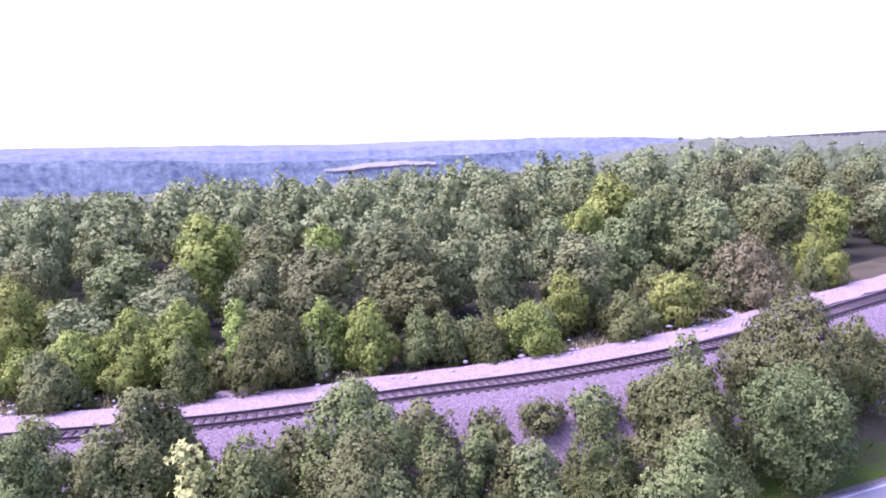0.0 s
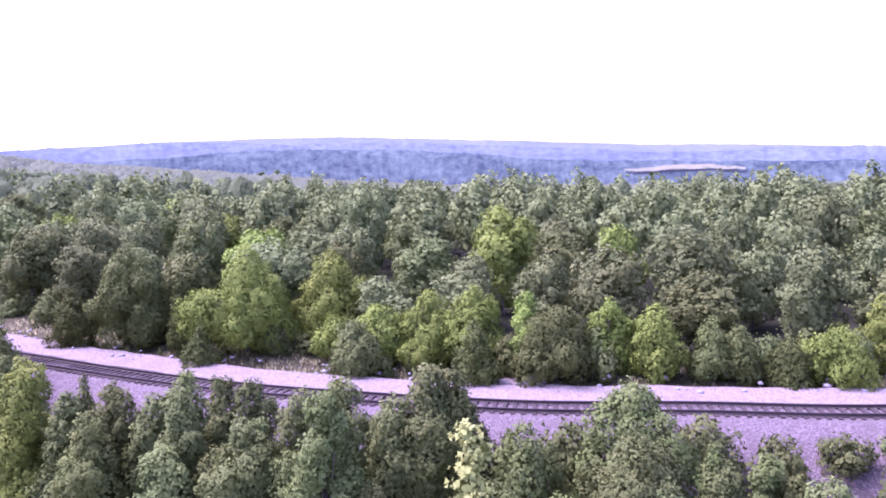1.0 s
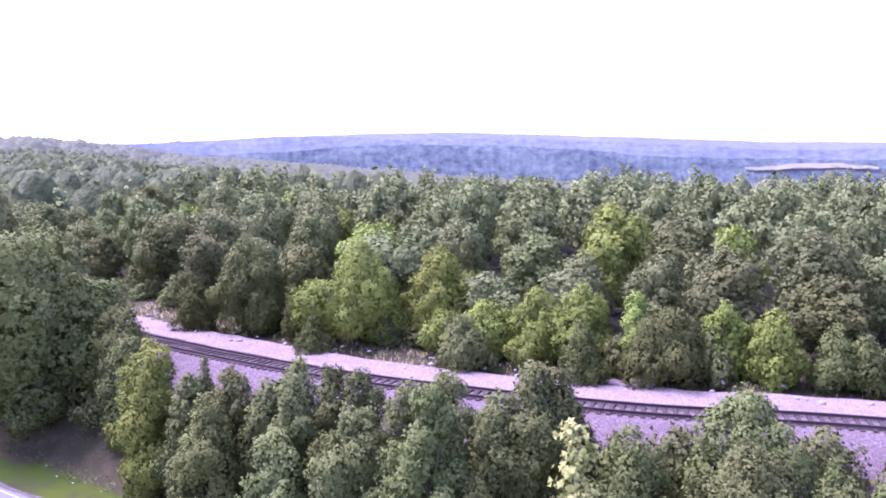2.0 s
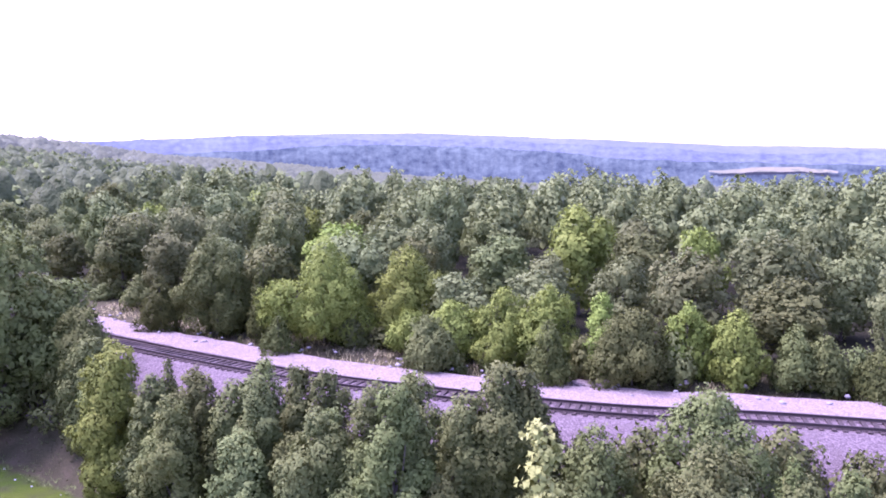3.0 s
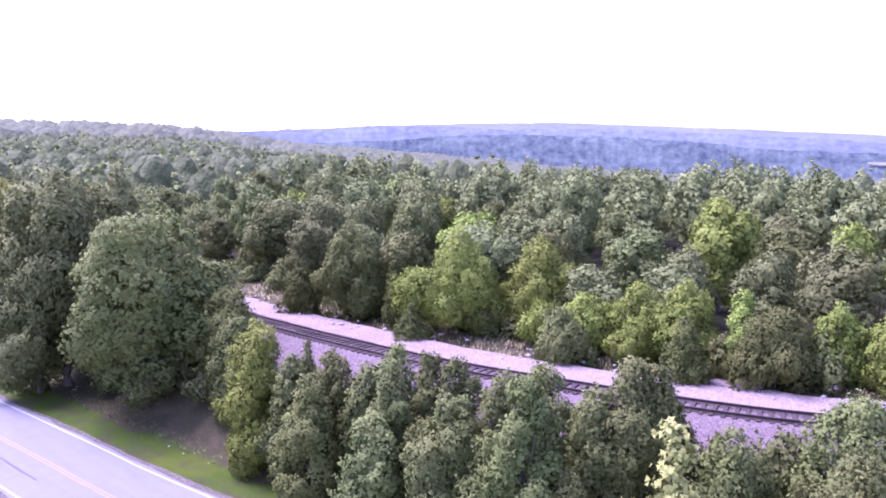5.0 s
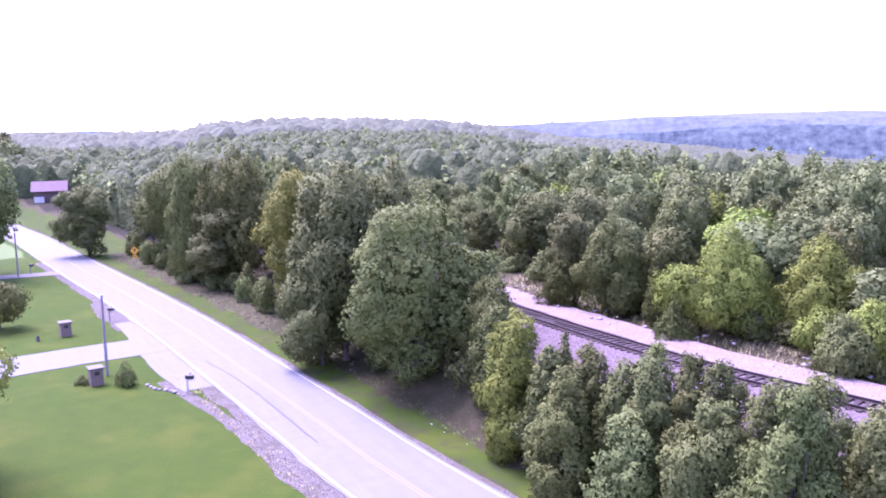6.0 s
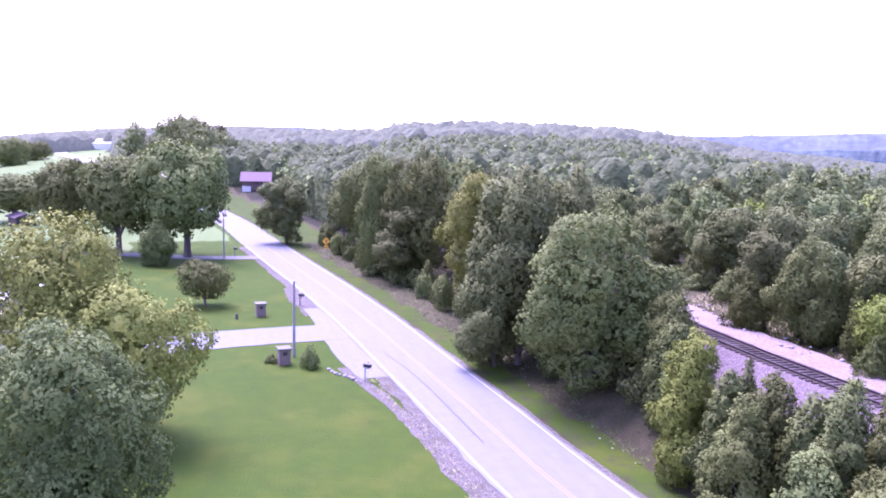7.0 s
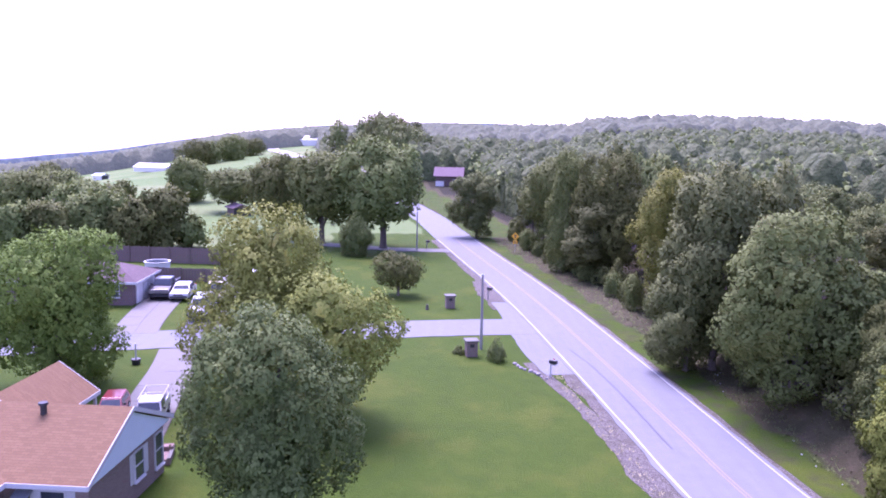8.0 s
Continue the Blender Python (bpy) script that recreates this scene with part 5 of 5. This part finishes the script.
BODIES = {
    # lower body profile, cabin profile, length axles, half width
    "van": ([(-2.5, 0.35), (2.4, 0.35), (2.55, 0.6), (2.5, 0.95), (1.75, 1.12), (-2.5, 1.12)], [(-2.5, 1.1), (1.75, 1.1), (1.15, 1.95), (0.7, 2.05), (-2.45, 2.05)], (-1.5, 1.6), 0.95),
    "sedan": ([(-2.3, 0.3), (2.2, 0.3), (2.3, 0.5), (2.2, 0.78), (1.1, 0.92), (-1.6, 0.96), (-2.3, 0.85)], [(-1.75, 0.92), (1.1, 0.9), (0.35, 1.4), (-0.9, 1.43)], (-1.35, 1.4), 0.88),
    "suv": ([(-2.3, 0.4), (2.25, 0.4), (2.35, 0.6), (2.3, 1.0), (1.15, 1.12), (-2.3, 1.12)], [(-2.28, 1.1), (1.1, 1.1), (0.5, 1.75), (-2.05, 1.78)], (-1.4, 1.45), 0.95),
    "pickup": ([(-2.8, 0.5), (2.6, 0.5), (2.75, 0.7), (2.7, 1.1), (1.4, 1.2), (-2.8, 1.2)], [(-0.7, 1.18), (1.4, 1.18), (0.8, 1.85), (-0.55, 1.88)], (-1.8, 1.75), 0.98),
    "hatch": ([(-1.95, 0.3), (1.95, 0.3), (2.05, 0.5), (1.95, 0.82), (1.0, 0.95), (-1.95, 0.98)], [(-1.95, 0.95), (1.05, 0.93), (0.3, 1.46), (-1.5, 1.48)], (-1.2, 1.25), 0.85),
}


def vehicle(name, body, x, y, rz, mat, label, category, scale=1.0):
    low, cab, axles, half = BODIES[body]
    v = thing(name, pose(x, y, ground_z(x, y) + 0.05, 0, 0, rz) @ Matrix.Scale(scale, 4), label, category)
    bodyo = part("body", extrude_profile(low, half, 0.06, 0.7), mat, v)
    zc, zt = min(z for _, z in cab), max(z for _, z in cab)
    part("cabin", extrude_profile(cab, half - 0.04, 0.16, zc), mat, v)
    xf = [x_ for x_, z in cab if z < zc + 0.06]
    x_front, x_back = max(xf), min(xf)
    xt = [x_ for x_, z in cab if z > zt - 0.12]
    mid0, mid1 = zc + 0.1, zt - 0.13

    def slanted(x0, x1, push):
        f0, f1 = (mid0 - zc) / (zt - zc), (mid1 - zc) / (zt - zc)
        xa, xb = x0 + (x1 - x0) * f0 + push, x0 + (x1 - x0) * f1 + push
        wa, wb = half - 0.12 - 0.16 * f0, half - 0.12 - 0.16 * f1
        bm = bmesh.new()
        q = [bm.verts.new(p) for p in ((xa, -wa, mid0), (xa, wa, mid0), (xb, wb, mid1), (xb, -wb, mid1))]
        s = [bm.verts.new((p.co.x - push * 1.5, p.co.y, p.co.z)) for p in q]
        for f in (q, s[::-1]):
            bm.faces.new(f)
        for i in range(4):
            bm.faces.new((q[i], s[i], s[(i + 1) % 4], q[(i + 1) % 4]))
        return bm

    part("windscreen", slanted(x_front, max(xt), 0.03), M["glass"], v, "dark windscreen")
    part("rear_window", slanted(x_back, min(xt), -0.03), M["glass"], v)
    splits = {"van": ((0.55, 1.35),), "pickup": ((-0.5, 0.25), (0.35, 1.0)), "sedan": ((-1.25, -0.35), (-0.25, 0.7)), "hatch": ((-1.5, -0.35), (-0.25, 0.65)), "suv": ((-1.95, -1.1), (-1.0, -0.1), (0.0, 0.8))}[body]
    for sy in (-1, 1):
        for a, b in splits:
            w0, w1 = half - 0.04 - 0.02 + 0.015, half - 0.16 + 0.01
            bm = bmesh.new()
            q = [bm.verts.new(p) for p in ((a, sy * w0, mid0), (b, sy * w0, mid0), (b - (0.28 if b == splits[-1][1] else 0), sy * w1, mid1), (a + (0.15 if a == splits[0][0] else 0), sy * w1, mid1))]
            s = [bm.verts.new((p.co.x, p.co.y - sy * 0.06, p.co.z)) for p in q]
            bm.faces.new(q)
            bm.faces.new(s[::-1])
            for i in range(4):
                bm.faces.new((q[i], s[i], s[(i + 1) % 4], q[(i + 1) % 4]))
            part("side_window", bm, M["glass"], v)
        for ax in axles:
            r = 0.34 if body in ("sedan", "hatch") else 0.39
            w = part("wheel", tube(bmesh.new(), [(ax, sy * (half - 0.2), r), (ax, sy * (half - 0.17), r), (ax, sy * (half + 0.0), r), (ax, sy * (half + 0.03), r)], [r * 0.9, r, r, r * 0.88], 18), M["rubber"], v, "black tyre")
            part("rim", tube(bmesh.new(), [(ax, sy * (half + 0.02), r), (ax, sy * (half + 0.045), r)], [r * 0.62, r * 0.55], 14), M["grey_metal"], w)
        xn, xr = max(x_ for x_, _ in low), min(x_ for x_, _ in low)
        part("headlight", boxes((xn - 0.16, xn - 0.02, sy * (half - 0.28) - 0.16, sy * (half - 0.28) + 0.16, 0.66, 0.82), bevel=0.02), M["lamp_clear"], v)
        part("tail_light", boxes((xr - 0.03, xr + 0.06, sy * (half - 0.14) - 0.08, sy * (half - 0.14) + 0.08, 0.7, 0.95), bevel=0.02), M["lamp_red"], v)
        part("mirror", boxes((x_front - 0.45, x_front - 0.3, sy * (half + 0.02), sy * (half + 0.2), zc + 0.08, zc + 0.24), bevel=0.02) if sy > 0 else boxes((x_front - 0.45, x_front - 0.3, -half - 0.2, -half - 0.02, zc + 0.08, zc + 0.24), bevel=0.02), M["rubber"], v)
    for xb, nm in ((max(x_ for x_, _ in low), "front_bumper"), (min(x_ for x_, _ in low), "rear_bumper")):
        part(nm, boxes((xb - 0.1, xb + 0.05, -half + 0.06, half - 0.06, 0.38, 0.56), bevel=0.03), M["dark_metal"], v)
    part("grille", boxes((max(x_ for x_, _ in low) - 0.08, max(x_ for x_, _ in low) - 0.0, -0.45, 0.45, 0.6, 0.78), bevel=0.015), M["dark_metal"], v)
    if body == "pickup":
        part("bed_liner", boxes((-2.7, -0.8, -0.8, 0.8, 1.19, 1.215)), M["rubber"], v)
        for sy in (-1, 1):
            part("bed_side", boxes((-2.78, -0.75, sy * 0.88 - 0.05, sy * 0.88 + 0.05, 1.18, 1.34), bevel=0.02), mat, v)
    return v


vehicle("pickup_truck", "pickup", -45.4, -15.2, 8, M["car_white"], "white work pickup with a ladder rack on the concrete drive", "pickup truck", 0.76)
rack = thing("ladder_rack", pose(-45.4, -15.2, ground_z(-45.4, -15.2) + 0.05, 0, 0, 8) @ Matrix.Scale(0.76, 4), "white ladder rack over the pickup bed", "ladder rack")
for sy in (-0.85, 0.85):
    part("rail", tube(bmesh.new(), [(-2.7, sy, 1.95), (0.7, sy, 1.95)], [0.035, 0.035], 6), M["trim"], rack)
for sx in (-2.6, -0.85):
    part("hoop", tube(bmesh.new(), [(sx, -0.88, 1.33), (sx, -0.85, 1.95), (sx, 0.85, 1.95), (sx, 0.88, 1.33)], [0.035] * 4, 6), M["trim"], rack)
vehicle("car", "hatch", -46.2, -17.7, 8, M["car_red"], "red hatchback parked beside the white pickup", "car", 0.82)
vehicle("pickup_truck", "pickup", -80.6, -25.2, 4, M["car_black"], "black pickup truck in front of the garage", "pickup truck")
vehicle("car", "sedan", -79.8, -23.2, 4, M["car_white"], "white sedan on the concrete drive", "car")
vehicle("car", "suv", -71.8, -19.2, 6, M["car_white"], "white off-road car on the dark drive", "car")
vehicle("van", "van", -78.6, -19.4, 6, M["car_cream"], "cream coloured van behind the white car", "van")
vehicle("pickup_truck", "pickup", -80.5, -16.3, 4, M["car_black"], "dark truck with a white load", "pickup truck")
load = thing("trailer_box", pose(-82.0, -16.4, ground_z(-82, -16.4) + 1.27, 0, 0, 4), "white box load on the dark truck", "box")
part("box", boxes((-1.0, 1.0, -0.75, 0.75, 0, 1.1), bevel=0.04), M["car_white"], load)
part("lid", boxes((-1.04, 1.04, -0.79, 0.79, 1.1, 1.16), bevel=0.02), M["trim"], load)


# ---- small things along the road ----
def brick_pillar(x, y):
    p = thing("brick_pillar", pose(x, y, ground_z(x, y), 0, 0, 8), "squat brick mailbox pillar with a pale stone cap", "pillar", "brick pillars")
    part("pillar", boxes((-0.42, 0.42, -0.42, 0.42, -0.1, 1.15), bevel=0.015), M["brick"], p)
    part("cap", boxes((-0.52, 0.52, -0.52, 0.52, 1.15, 1.27), bevel=0.02), M["concrete"], p)
    part("letter_door", boxes((0.42, 0.45, -0.16, 0.16, 0.75, 1.0), bevel=0.01), M["dark_metal"], p)


brick_pillar(-59.8, 4.1)
brick_pillar(-76.4, 3.1)


def mailbox(x, y, rz, post, label):
    m = thing("mailbox", pose(x, y, ground_z(x, y), 0, 0, rz), label, "mailbox", "mailboxes")
    part("post", boxes((-0.05, 0.05, -0.05, 0.05, -0.1, 1.05), (-0.05, 0.35, -0.04, 0.04, 0.9, 0.98), bevel=0.01), post, m)
    bm = bmesh.new()
    pts = [(-0.12, 0), (0.12, 0), (0.12, 0.14), (0.085, 0.225), (0, 0.26), (-0.085, 0.225), (-0.12, 0.14)]
    a = [bm.verts.new((-0.1, u, 1.02 + w)) for u, w in pts]
    b = [bm.verts.new((0.45, u, 1.02 + w)) for u, w in pts]
    bm.faces.new(a)
    bm.faces.new(b[::-1])
    for i in range(7):
        bm.faces.new((a[i], b[i], b[(i + 1) % 7], a[(i + 1) % 7]))
    bx = part("box", bm, M["dark_metal"], m, "black metal letter box")
    part("flag", boxes((0.1, 0.13, 0.12, 0.14, 1.12, 1.34), (0.1, 0.24, 0.12, 0.14, 1.27, 1.34)), M["lamp_red"], bx)


mailbox(-54.5, 9.3, 60, M["trim"], "black mailbox on a white post at the road edge")
mailbox(-80.5, 7.1, 60, M["pole_wood"], "dark mailbox on a wooden post at the road edge")
mailbox(-114.5, 1.2, 60, M["pole_wood"], "dark mailbox beside the far driveway")


def utility_pole(x, y, h, label):
    p = thing("utility_pole", pose(x, y, ground_z(x, y) - 0.2), label, "pole", "utility poles")
    part("pole", tube(bmesh.new(), [(0, 0, 0), (0, 0, h * 0.5), (0, 0, h)], [0.12, 0.1, 0.085], 10), M["pole_wood"], p)
    part("conduit", tube(bmesh.new(), [(0.13, 0, 0), (0.125, 0, 2.6)], [0.035, 0.035], 6), M["grey_metal"], p)
    part("top_cap", tube(bmesh.new(), [(0, 0, h), (0, 0, h + 0.06)], [0.115, 0.06], 10), M["grey_metal"], p)


utility_pole(-61.7, 5.0, 6.1, "weathered grey wooden pole at the lane corner")
utility_pole(-113.3, -0.2, 5.6, "weathered wooden pole on the lawn")


def road_sign(x, y):
    s = thing("road_sign", pose(x, y, ground_z(x, y), 0, 0, -8), "yellow diamond warning sign with a plate below", "road sign")
    part("post", boxes((-0.03, 0.03, -0.03, 0.03, -0.1, 2.6)), M["grey_metal"], s)
    d = 0.56
    for nm, pts, xo in (("diamond", [(0, -d), (d, 0), (0, d), (-d, 0)], 0.05), ):
        bm = bmesh.new()
        a = [bm.verts.new((xo, u, 2.2 + w)) for u, w in pts]
        b = [bm.verts.new((xo - 0.02, u, 2.2 + w)) for u, w in pts]
        bm.faces.new(a)
        bm.faces.new(b[::-1])
        for i in range(4):
            bm.faces.new((a[i], b[i], b[(i + 1) % 4], a[(i + 1) % 4]))
        part(nm, bm, M["sign_yellow"], s, "amber yellow sign plate")
    part("arrow", boxes((0.052, 0.06, -0.08, 0.08, 1.95, 2.45), (0.052, 0.06, -0.2, 0.2, 2.28, 2.36)), M["tar"], s)
    part("plate", boxes((0.03, 0.05, -0.3, 0.3, 1.15, 1.6), bevel=0.005), M["sign_yellow"], s)
    part("plate_bar", boxes((0.052, 0.058, -0.2, 0.2, 1.33, 1.43)), M["tar"], s)


road_sign(-113.0, 13.6)
tree("bush", -58.3, 5.9, 1.7, 0.85, "small bright shrub beside the brick pillar", "garden shrubs")
tree("bush", -60.4, 3.2, 0.7, 0.6, "low shrub at the foot of the brick pillar", "garden shrubs")
lamp = thing("garden_post", pose(-56.8, -20.0, ground_z(-56.8, -20), 0, 0, 0), "white garden post standing in a dark planter", "garden post")
part("post", tube(bmesh.new(), [(0, 0, 0.1), (0, 0, 1.5)], [0.06, 0.05], 8), M["trim"], lamp)
part("planter", tube(bmesh.new(), [(0, 0, -0.05), (0, 0, 0.4), (0, 0, 0.42)], [0.26, 0.34, 0.3], 12), M["dark_metal"], lamp)
stump = thing("stump", pose(-75.5, 0.9, ground_z(-75.5, 0.9)), "small dark stump on the lawn", "stump")
part("stump", tube(bmesh.new(), [(0, 0, -0.1), (0.02, 0, 0.25), (0.05, 0.02, 0.5)], [0.2, 0.14, 0.1], 9), M["bark"], stump)


def board_fence(a, b, h):
    f = thing("board_fence", pose(0, 0, 0), "tall dark timber board fence behind the houses", "fence")
    a, b = Vector((*a, 0)), Vector((*b, 0))
    n = int((b - a).length / 0.32)
    ang = math.degrees(math.atan2(b.y - a.y, b.x - a.x))
    board = part("board", boxes((-0.15, 0.15, -0.012, 0.012, 0, h)), M["fence_wood"], f)
    for k in range(n + 1):
        p = a.lerp(b, k / n)
        o = board if k == 0 else new("board", board.data)
        o.parent = f
        o.matrix_basis = pose(p.x, p.y, ground_z(p.x, p.y) - 0.05 + tree_rng.uniform(-0.03, 0.03), 0, 0, ang + tree_rng.uniform(-2, 2))
    post = part("post", boxes((-0.06, 0.06, -0.06, 0.06, 0, h + 0.1)), M["fence_wood"], f)
    for k in range(0, n + 1, 8):
        p = a.lerp(b, k / n)
        o = post if k == 0 else new("post", post.data)
        o.parent = f
        o.matrix_basis = pose(p.x + 0.08, p.y, ground_z(p.x, p.y) - 0.05, 0, 0, ang)


board_fence((-102, -46), (-99, -22), 2.0)
board_fence((-89.0, -31.0), (-87.5, -19.5), 1.5)


def swimming_pool(x, y):
    p = thing("swimming_pool", pose(x, y, ground_z(x, y)), "round above-ground pool with a white rim", "pool")
    for r0, r1, z0, z1, nm, mt in ((1.35, 1.4, 0, 1.2, "wall", M["trim"]), (1.3, 1.5, 1.2, 1.25, "rim", M["trim"])):
        bm = bmesh.new()
        n = 36
        rings = [[bm.verts.new((r * math.cos(6.28318 * k / n), r * math.sin(6.28318 * k / n), z)) for k in range(n)] for r, z in ((r0, z0), (r1, z0), (r1, z1), (r0, z1))]
        for q in range(4):
            for k in range(n):
                bm.faces.new((rings[q][k], rings[q][(k + 1) % n], rings[(q + 1) % 4][(k + 1) % n], rings[(q + 1) % 4][k]))
        part(nm, bm, mt, p)
    part("water", tube(bmesh.new(), [(0, 0, 0.0), (0, 0, 1.1)], [1.33, 1.33], 36), M["glass"], p)


swimming_pool(-94.0, -30.2)

# ---- trees of the fields and yards to the west ----
FIELD_TREES = (
    ("olive green tree behind the board fence", ((-104.5, -51.5, 6.2, 3.6), (-105.5, -47.4, 6.6, 3.2))),
    ("dark green tree behind the board fence", ((-109.1, -45.0, 7.3, 3.6), (-110.4, -41.6, 8.2, 3.6), (-109.5, -38.2, 6.8, 3.2), (-112.6, -35.2, 8.0, 3.7), (-113.5, -31.6, 4.2, 2.0))),
    ("dark tree at the edge of the hay field", ((-136.2, -51.8, 6.9, 3.8), (-139.0, -57.5, 6.2, 4.4))),
    ("broad dark thicket at the field edge", ((-153.7, -72.6, 6.9, 6.0), (-160.5, -69.7, 7.0, 4.6), (-148.3, -60.1, 6.2, 4.8), (-186.6, -82.1, 5.6, 5.7), (-162.0, -80.0, 6.2, 5.8))),
    ("rounded dark tree standing alone in the hay field", ((-184.5, -52.6, 9.3, 5.6),)),
    ("small dark tree in the hay field", ((-188.3, -67.4, 4.2, 2.4), (-240.5, -108.0, 7.4, 4.2))),
    ("field tree on the far hay field", ((-376.4, -102.1, 11.0, 7.6), (-386.0, -97.0, 10.0, 6.5), (-399.8, -90.9, 11.5, 7.6), (-410.0, -93.8, 10.5, 6.6), (-441.0, -89.8, 8.6, 7.2))),
)
for words, spots in FIELD_TREES:
    for x, y, h, r in spots:
        tree("field_tree", x, y, h, r, words, "field trees")
tree("field_oak", -162.5, -37.0, 8.6, 6.2, "ragged tree beside the mauve-roofed shed", "field trees")
tree("field_oak", -139.5, -23.3, 11.1, 4.6, "dark oak behind the roadside oaks", "field trees")
for k in range(16):
    b, d = radians(tree_rng.uniform(90, 97)), tree_rng.uniform(250, 330)
    tree("back_forest", -math.sin(b) * d, math.cos(b) * d, tree_rng.uniform(13, 20), tree_rng.uniform(4.5, 6.5), "tall tree in the grove around the distant house", "grove trees")


# ---- loose stones, litter and grass ----
def tufts(name, spots, h, mat, label, seed):
    """Ragged grass: three thin blades a tuft."""
    rng = np.random.default_rng(seed)
    p = np.array(spots)
    z = height(p[:, 0], p[:, 1])
    vs, fs = [], []
    for (x, y), zz in zip(p, z):
        k = len(vs)
        for b in range(3):
            a = rng.uniform(0, 6.28)
            w, hh, lean = rng.uniform(0.015, 0.04), h * rng.uniform(0.5, 1.3), rng.uniform(0.1, 0.35)
            c, s = math.cos(a), math.sin(a)
            vs += [(x - s * w, y + c * w, zz - 0.03), (x + s * w, y - c * w, zz - 0.03), (x + c * lean, y + s * lean, zz + hh)]
            fs.append((k + 3 * b, k + 3 * b + 1, k + 3 * b + 2))
    ob = new(name, fast_mesh(name, np.array(vs), np.array(fs), mat))
    ob.data.normals_split_custom_set_from_vertices([(0.0, 0.0, 1.0)] * len(vs))
    return tagged(ob, label, "grass", kind="stuff")


def along(line, lo, hi, x0, x1, n, seed):
    rng = np.random.default_rng(seed)
    pts = line[(line[:, 0] > x0) & (line[:, 0] < x1)]
    d = np.gradient(pts, axis=0)
    nrm = np.stack([-d[:, 1], d[:, 0]], 1) / np.hypot(d[:, 0], d[:, 1])[:, None]
    i = rng.integers(0, len(pts), n)
    return pts[i] + d[i] * rng.uniform(0, 1, n)[:, None] + nrm[i] * rng.uniform(lo, hi, n)[:, None]


def blade_material(name, a, b):
    n = Nodes(name)
    return n.done(n.mix(n.add("ShaderNodeNewGeometry").outputs["Random Per Island"], a, b), 0.9, 0.0, 0.1)


M["blades_green"] = blade_material("blades_green", (0.085, 0.125, 0.035), (0.14, 0.17, 0.06))
M["blades_dry"] = blade_material("blades_dry", (0.2, 0.2, 0.085), (0.32, 0.28, 0.16))
tufts("verge_grass", along(ROAD_D, 5.6, 9.2, -125, 26, 3600, 31), 0.13, M["blades_green"], "uneven green grass on the road verge", 1)
tufts("trackside_grass", along(RAIL_D, 4.6, 9.0, -62, 26, 2600, 32), 0.3, M["blades_dry"], "dry grass and weeds beside the railway", 2)
tufts("shoulder_weeds", along(ROAD_D, -4.8, -3.6, -60, -28, 260, 33), 0.12, M["blades_dry"], "thin weeds in the gravel shoulder", 3)


def stones(name, spots, lo, hi, mat, label, seed, lift=0.0):
    rng = np.random.default_rng(seed)
    bv, bf = BALLS[1]
    vs, fs, k = [], [], 0
    p = np.array(spots)
    z = height(p[:, 0], p[:, 1]) + lift
    for (x, y), zz in zip(p, z):
        r = rng.uniform(lo, hi)
        v = bv * rng.uniform(0.7, 1.2, (len(bv), 1)) * np.array([r * rng.uniform(0.8, 1.5), r, r * 0.6]) + np.array([x, y, zz + r * 0.25])
        vs.append(v)
        fs.append(bf + k)
        k += len(bv)
    ob = new(name, fast_mesh(name, np.concatenate(vs), np.concatenate(fs), mat))
    return tagged(ob, label, "stones", kind="stuff")


stones("trackside_rubble", along(RAIL_D, 3.6, 6.6, -60, 22, 150, 41), 0.06, 0.22, M["rock"], "pale rubble scattered beside the railway", 5, 0.4)
stones("verge_litter", along(ROAD_D, 5.0, 8.2, -60, -20, 26, 42), 0.03, 0.07, M["trim"], "small white scraps on the grass verge", 6)
stones("corner_stones", [(-57.6 + 0.45 * k + 0.1 * math.sin(7 * k), 7.1 + 0.24 * k + 0.1 * math.cos(5 * k)) for k in range(9)], 0.12, 0.26, M["rock"], "pale stones edging the lawn corner", 7)


def boulder(x, y, r, label):
    b = thing("boulder", pose(x, y, ground_z(x, y)), label, "boulder")
    bm = bmesh.new()
    bmesh.ops.create_icosphere(bm, subdivisions=3, radius=r)
    for v in bm.verts:
        v.co *= 1 + 0.35 * noise.noise(v.co * (1.6 / r)) + 0.08 * noise.noise(v.co * (6 / r))
        v.co.z = v.co.z * 0.45 + r * 0.2
    part("rock", bm, M["track_gravel"], b)


boulder(-17.6, 41.0, 0.85, "pale heap of crushed rock beside the railway")
boulder(-18.6, 40.6, 0.7, "pale heap of crushed rock beside the railway")
for x, y, r, h in ((-45.3, 39.2, 1.2, 1.5), (-43.9, 39.7, 1.4, 1.8)):
    tree("bush", x, y, h, r, "round silvery bush at the forest edge", "undergrowth")
for x, y, h in ((-51.5, 37.0, 0.9), (-48.0, 36.6, 0.7), (-44.5, 36.4, 0.8), (-41.8, 36.7, 0.9), (-39.6, 36.5, 0.6)):
    tree("seedling", x, y, h, 0.35, group="seedlings")
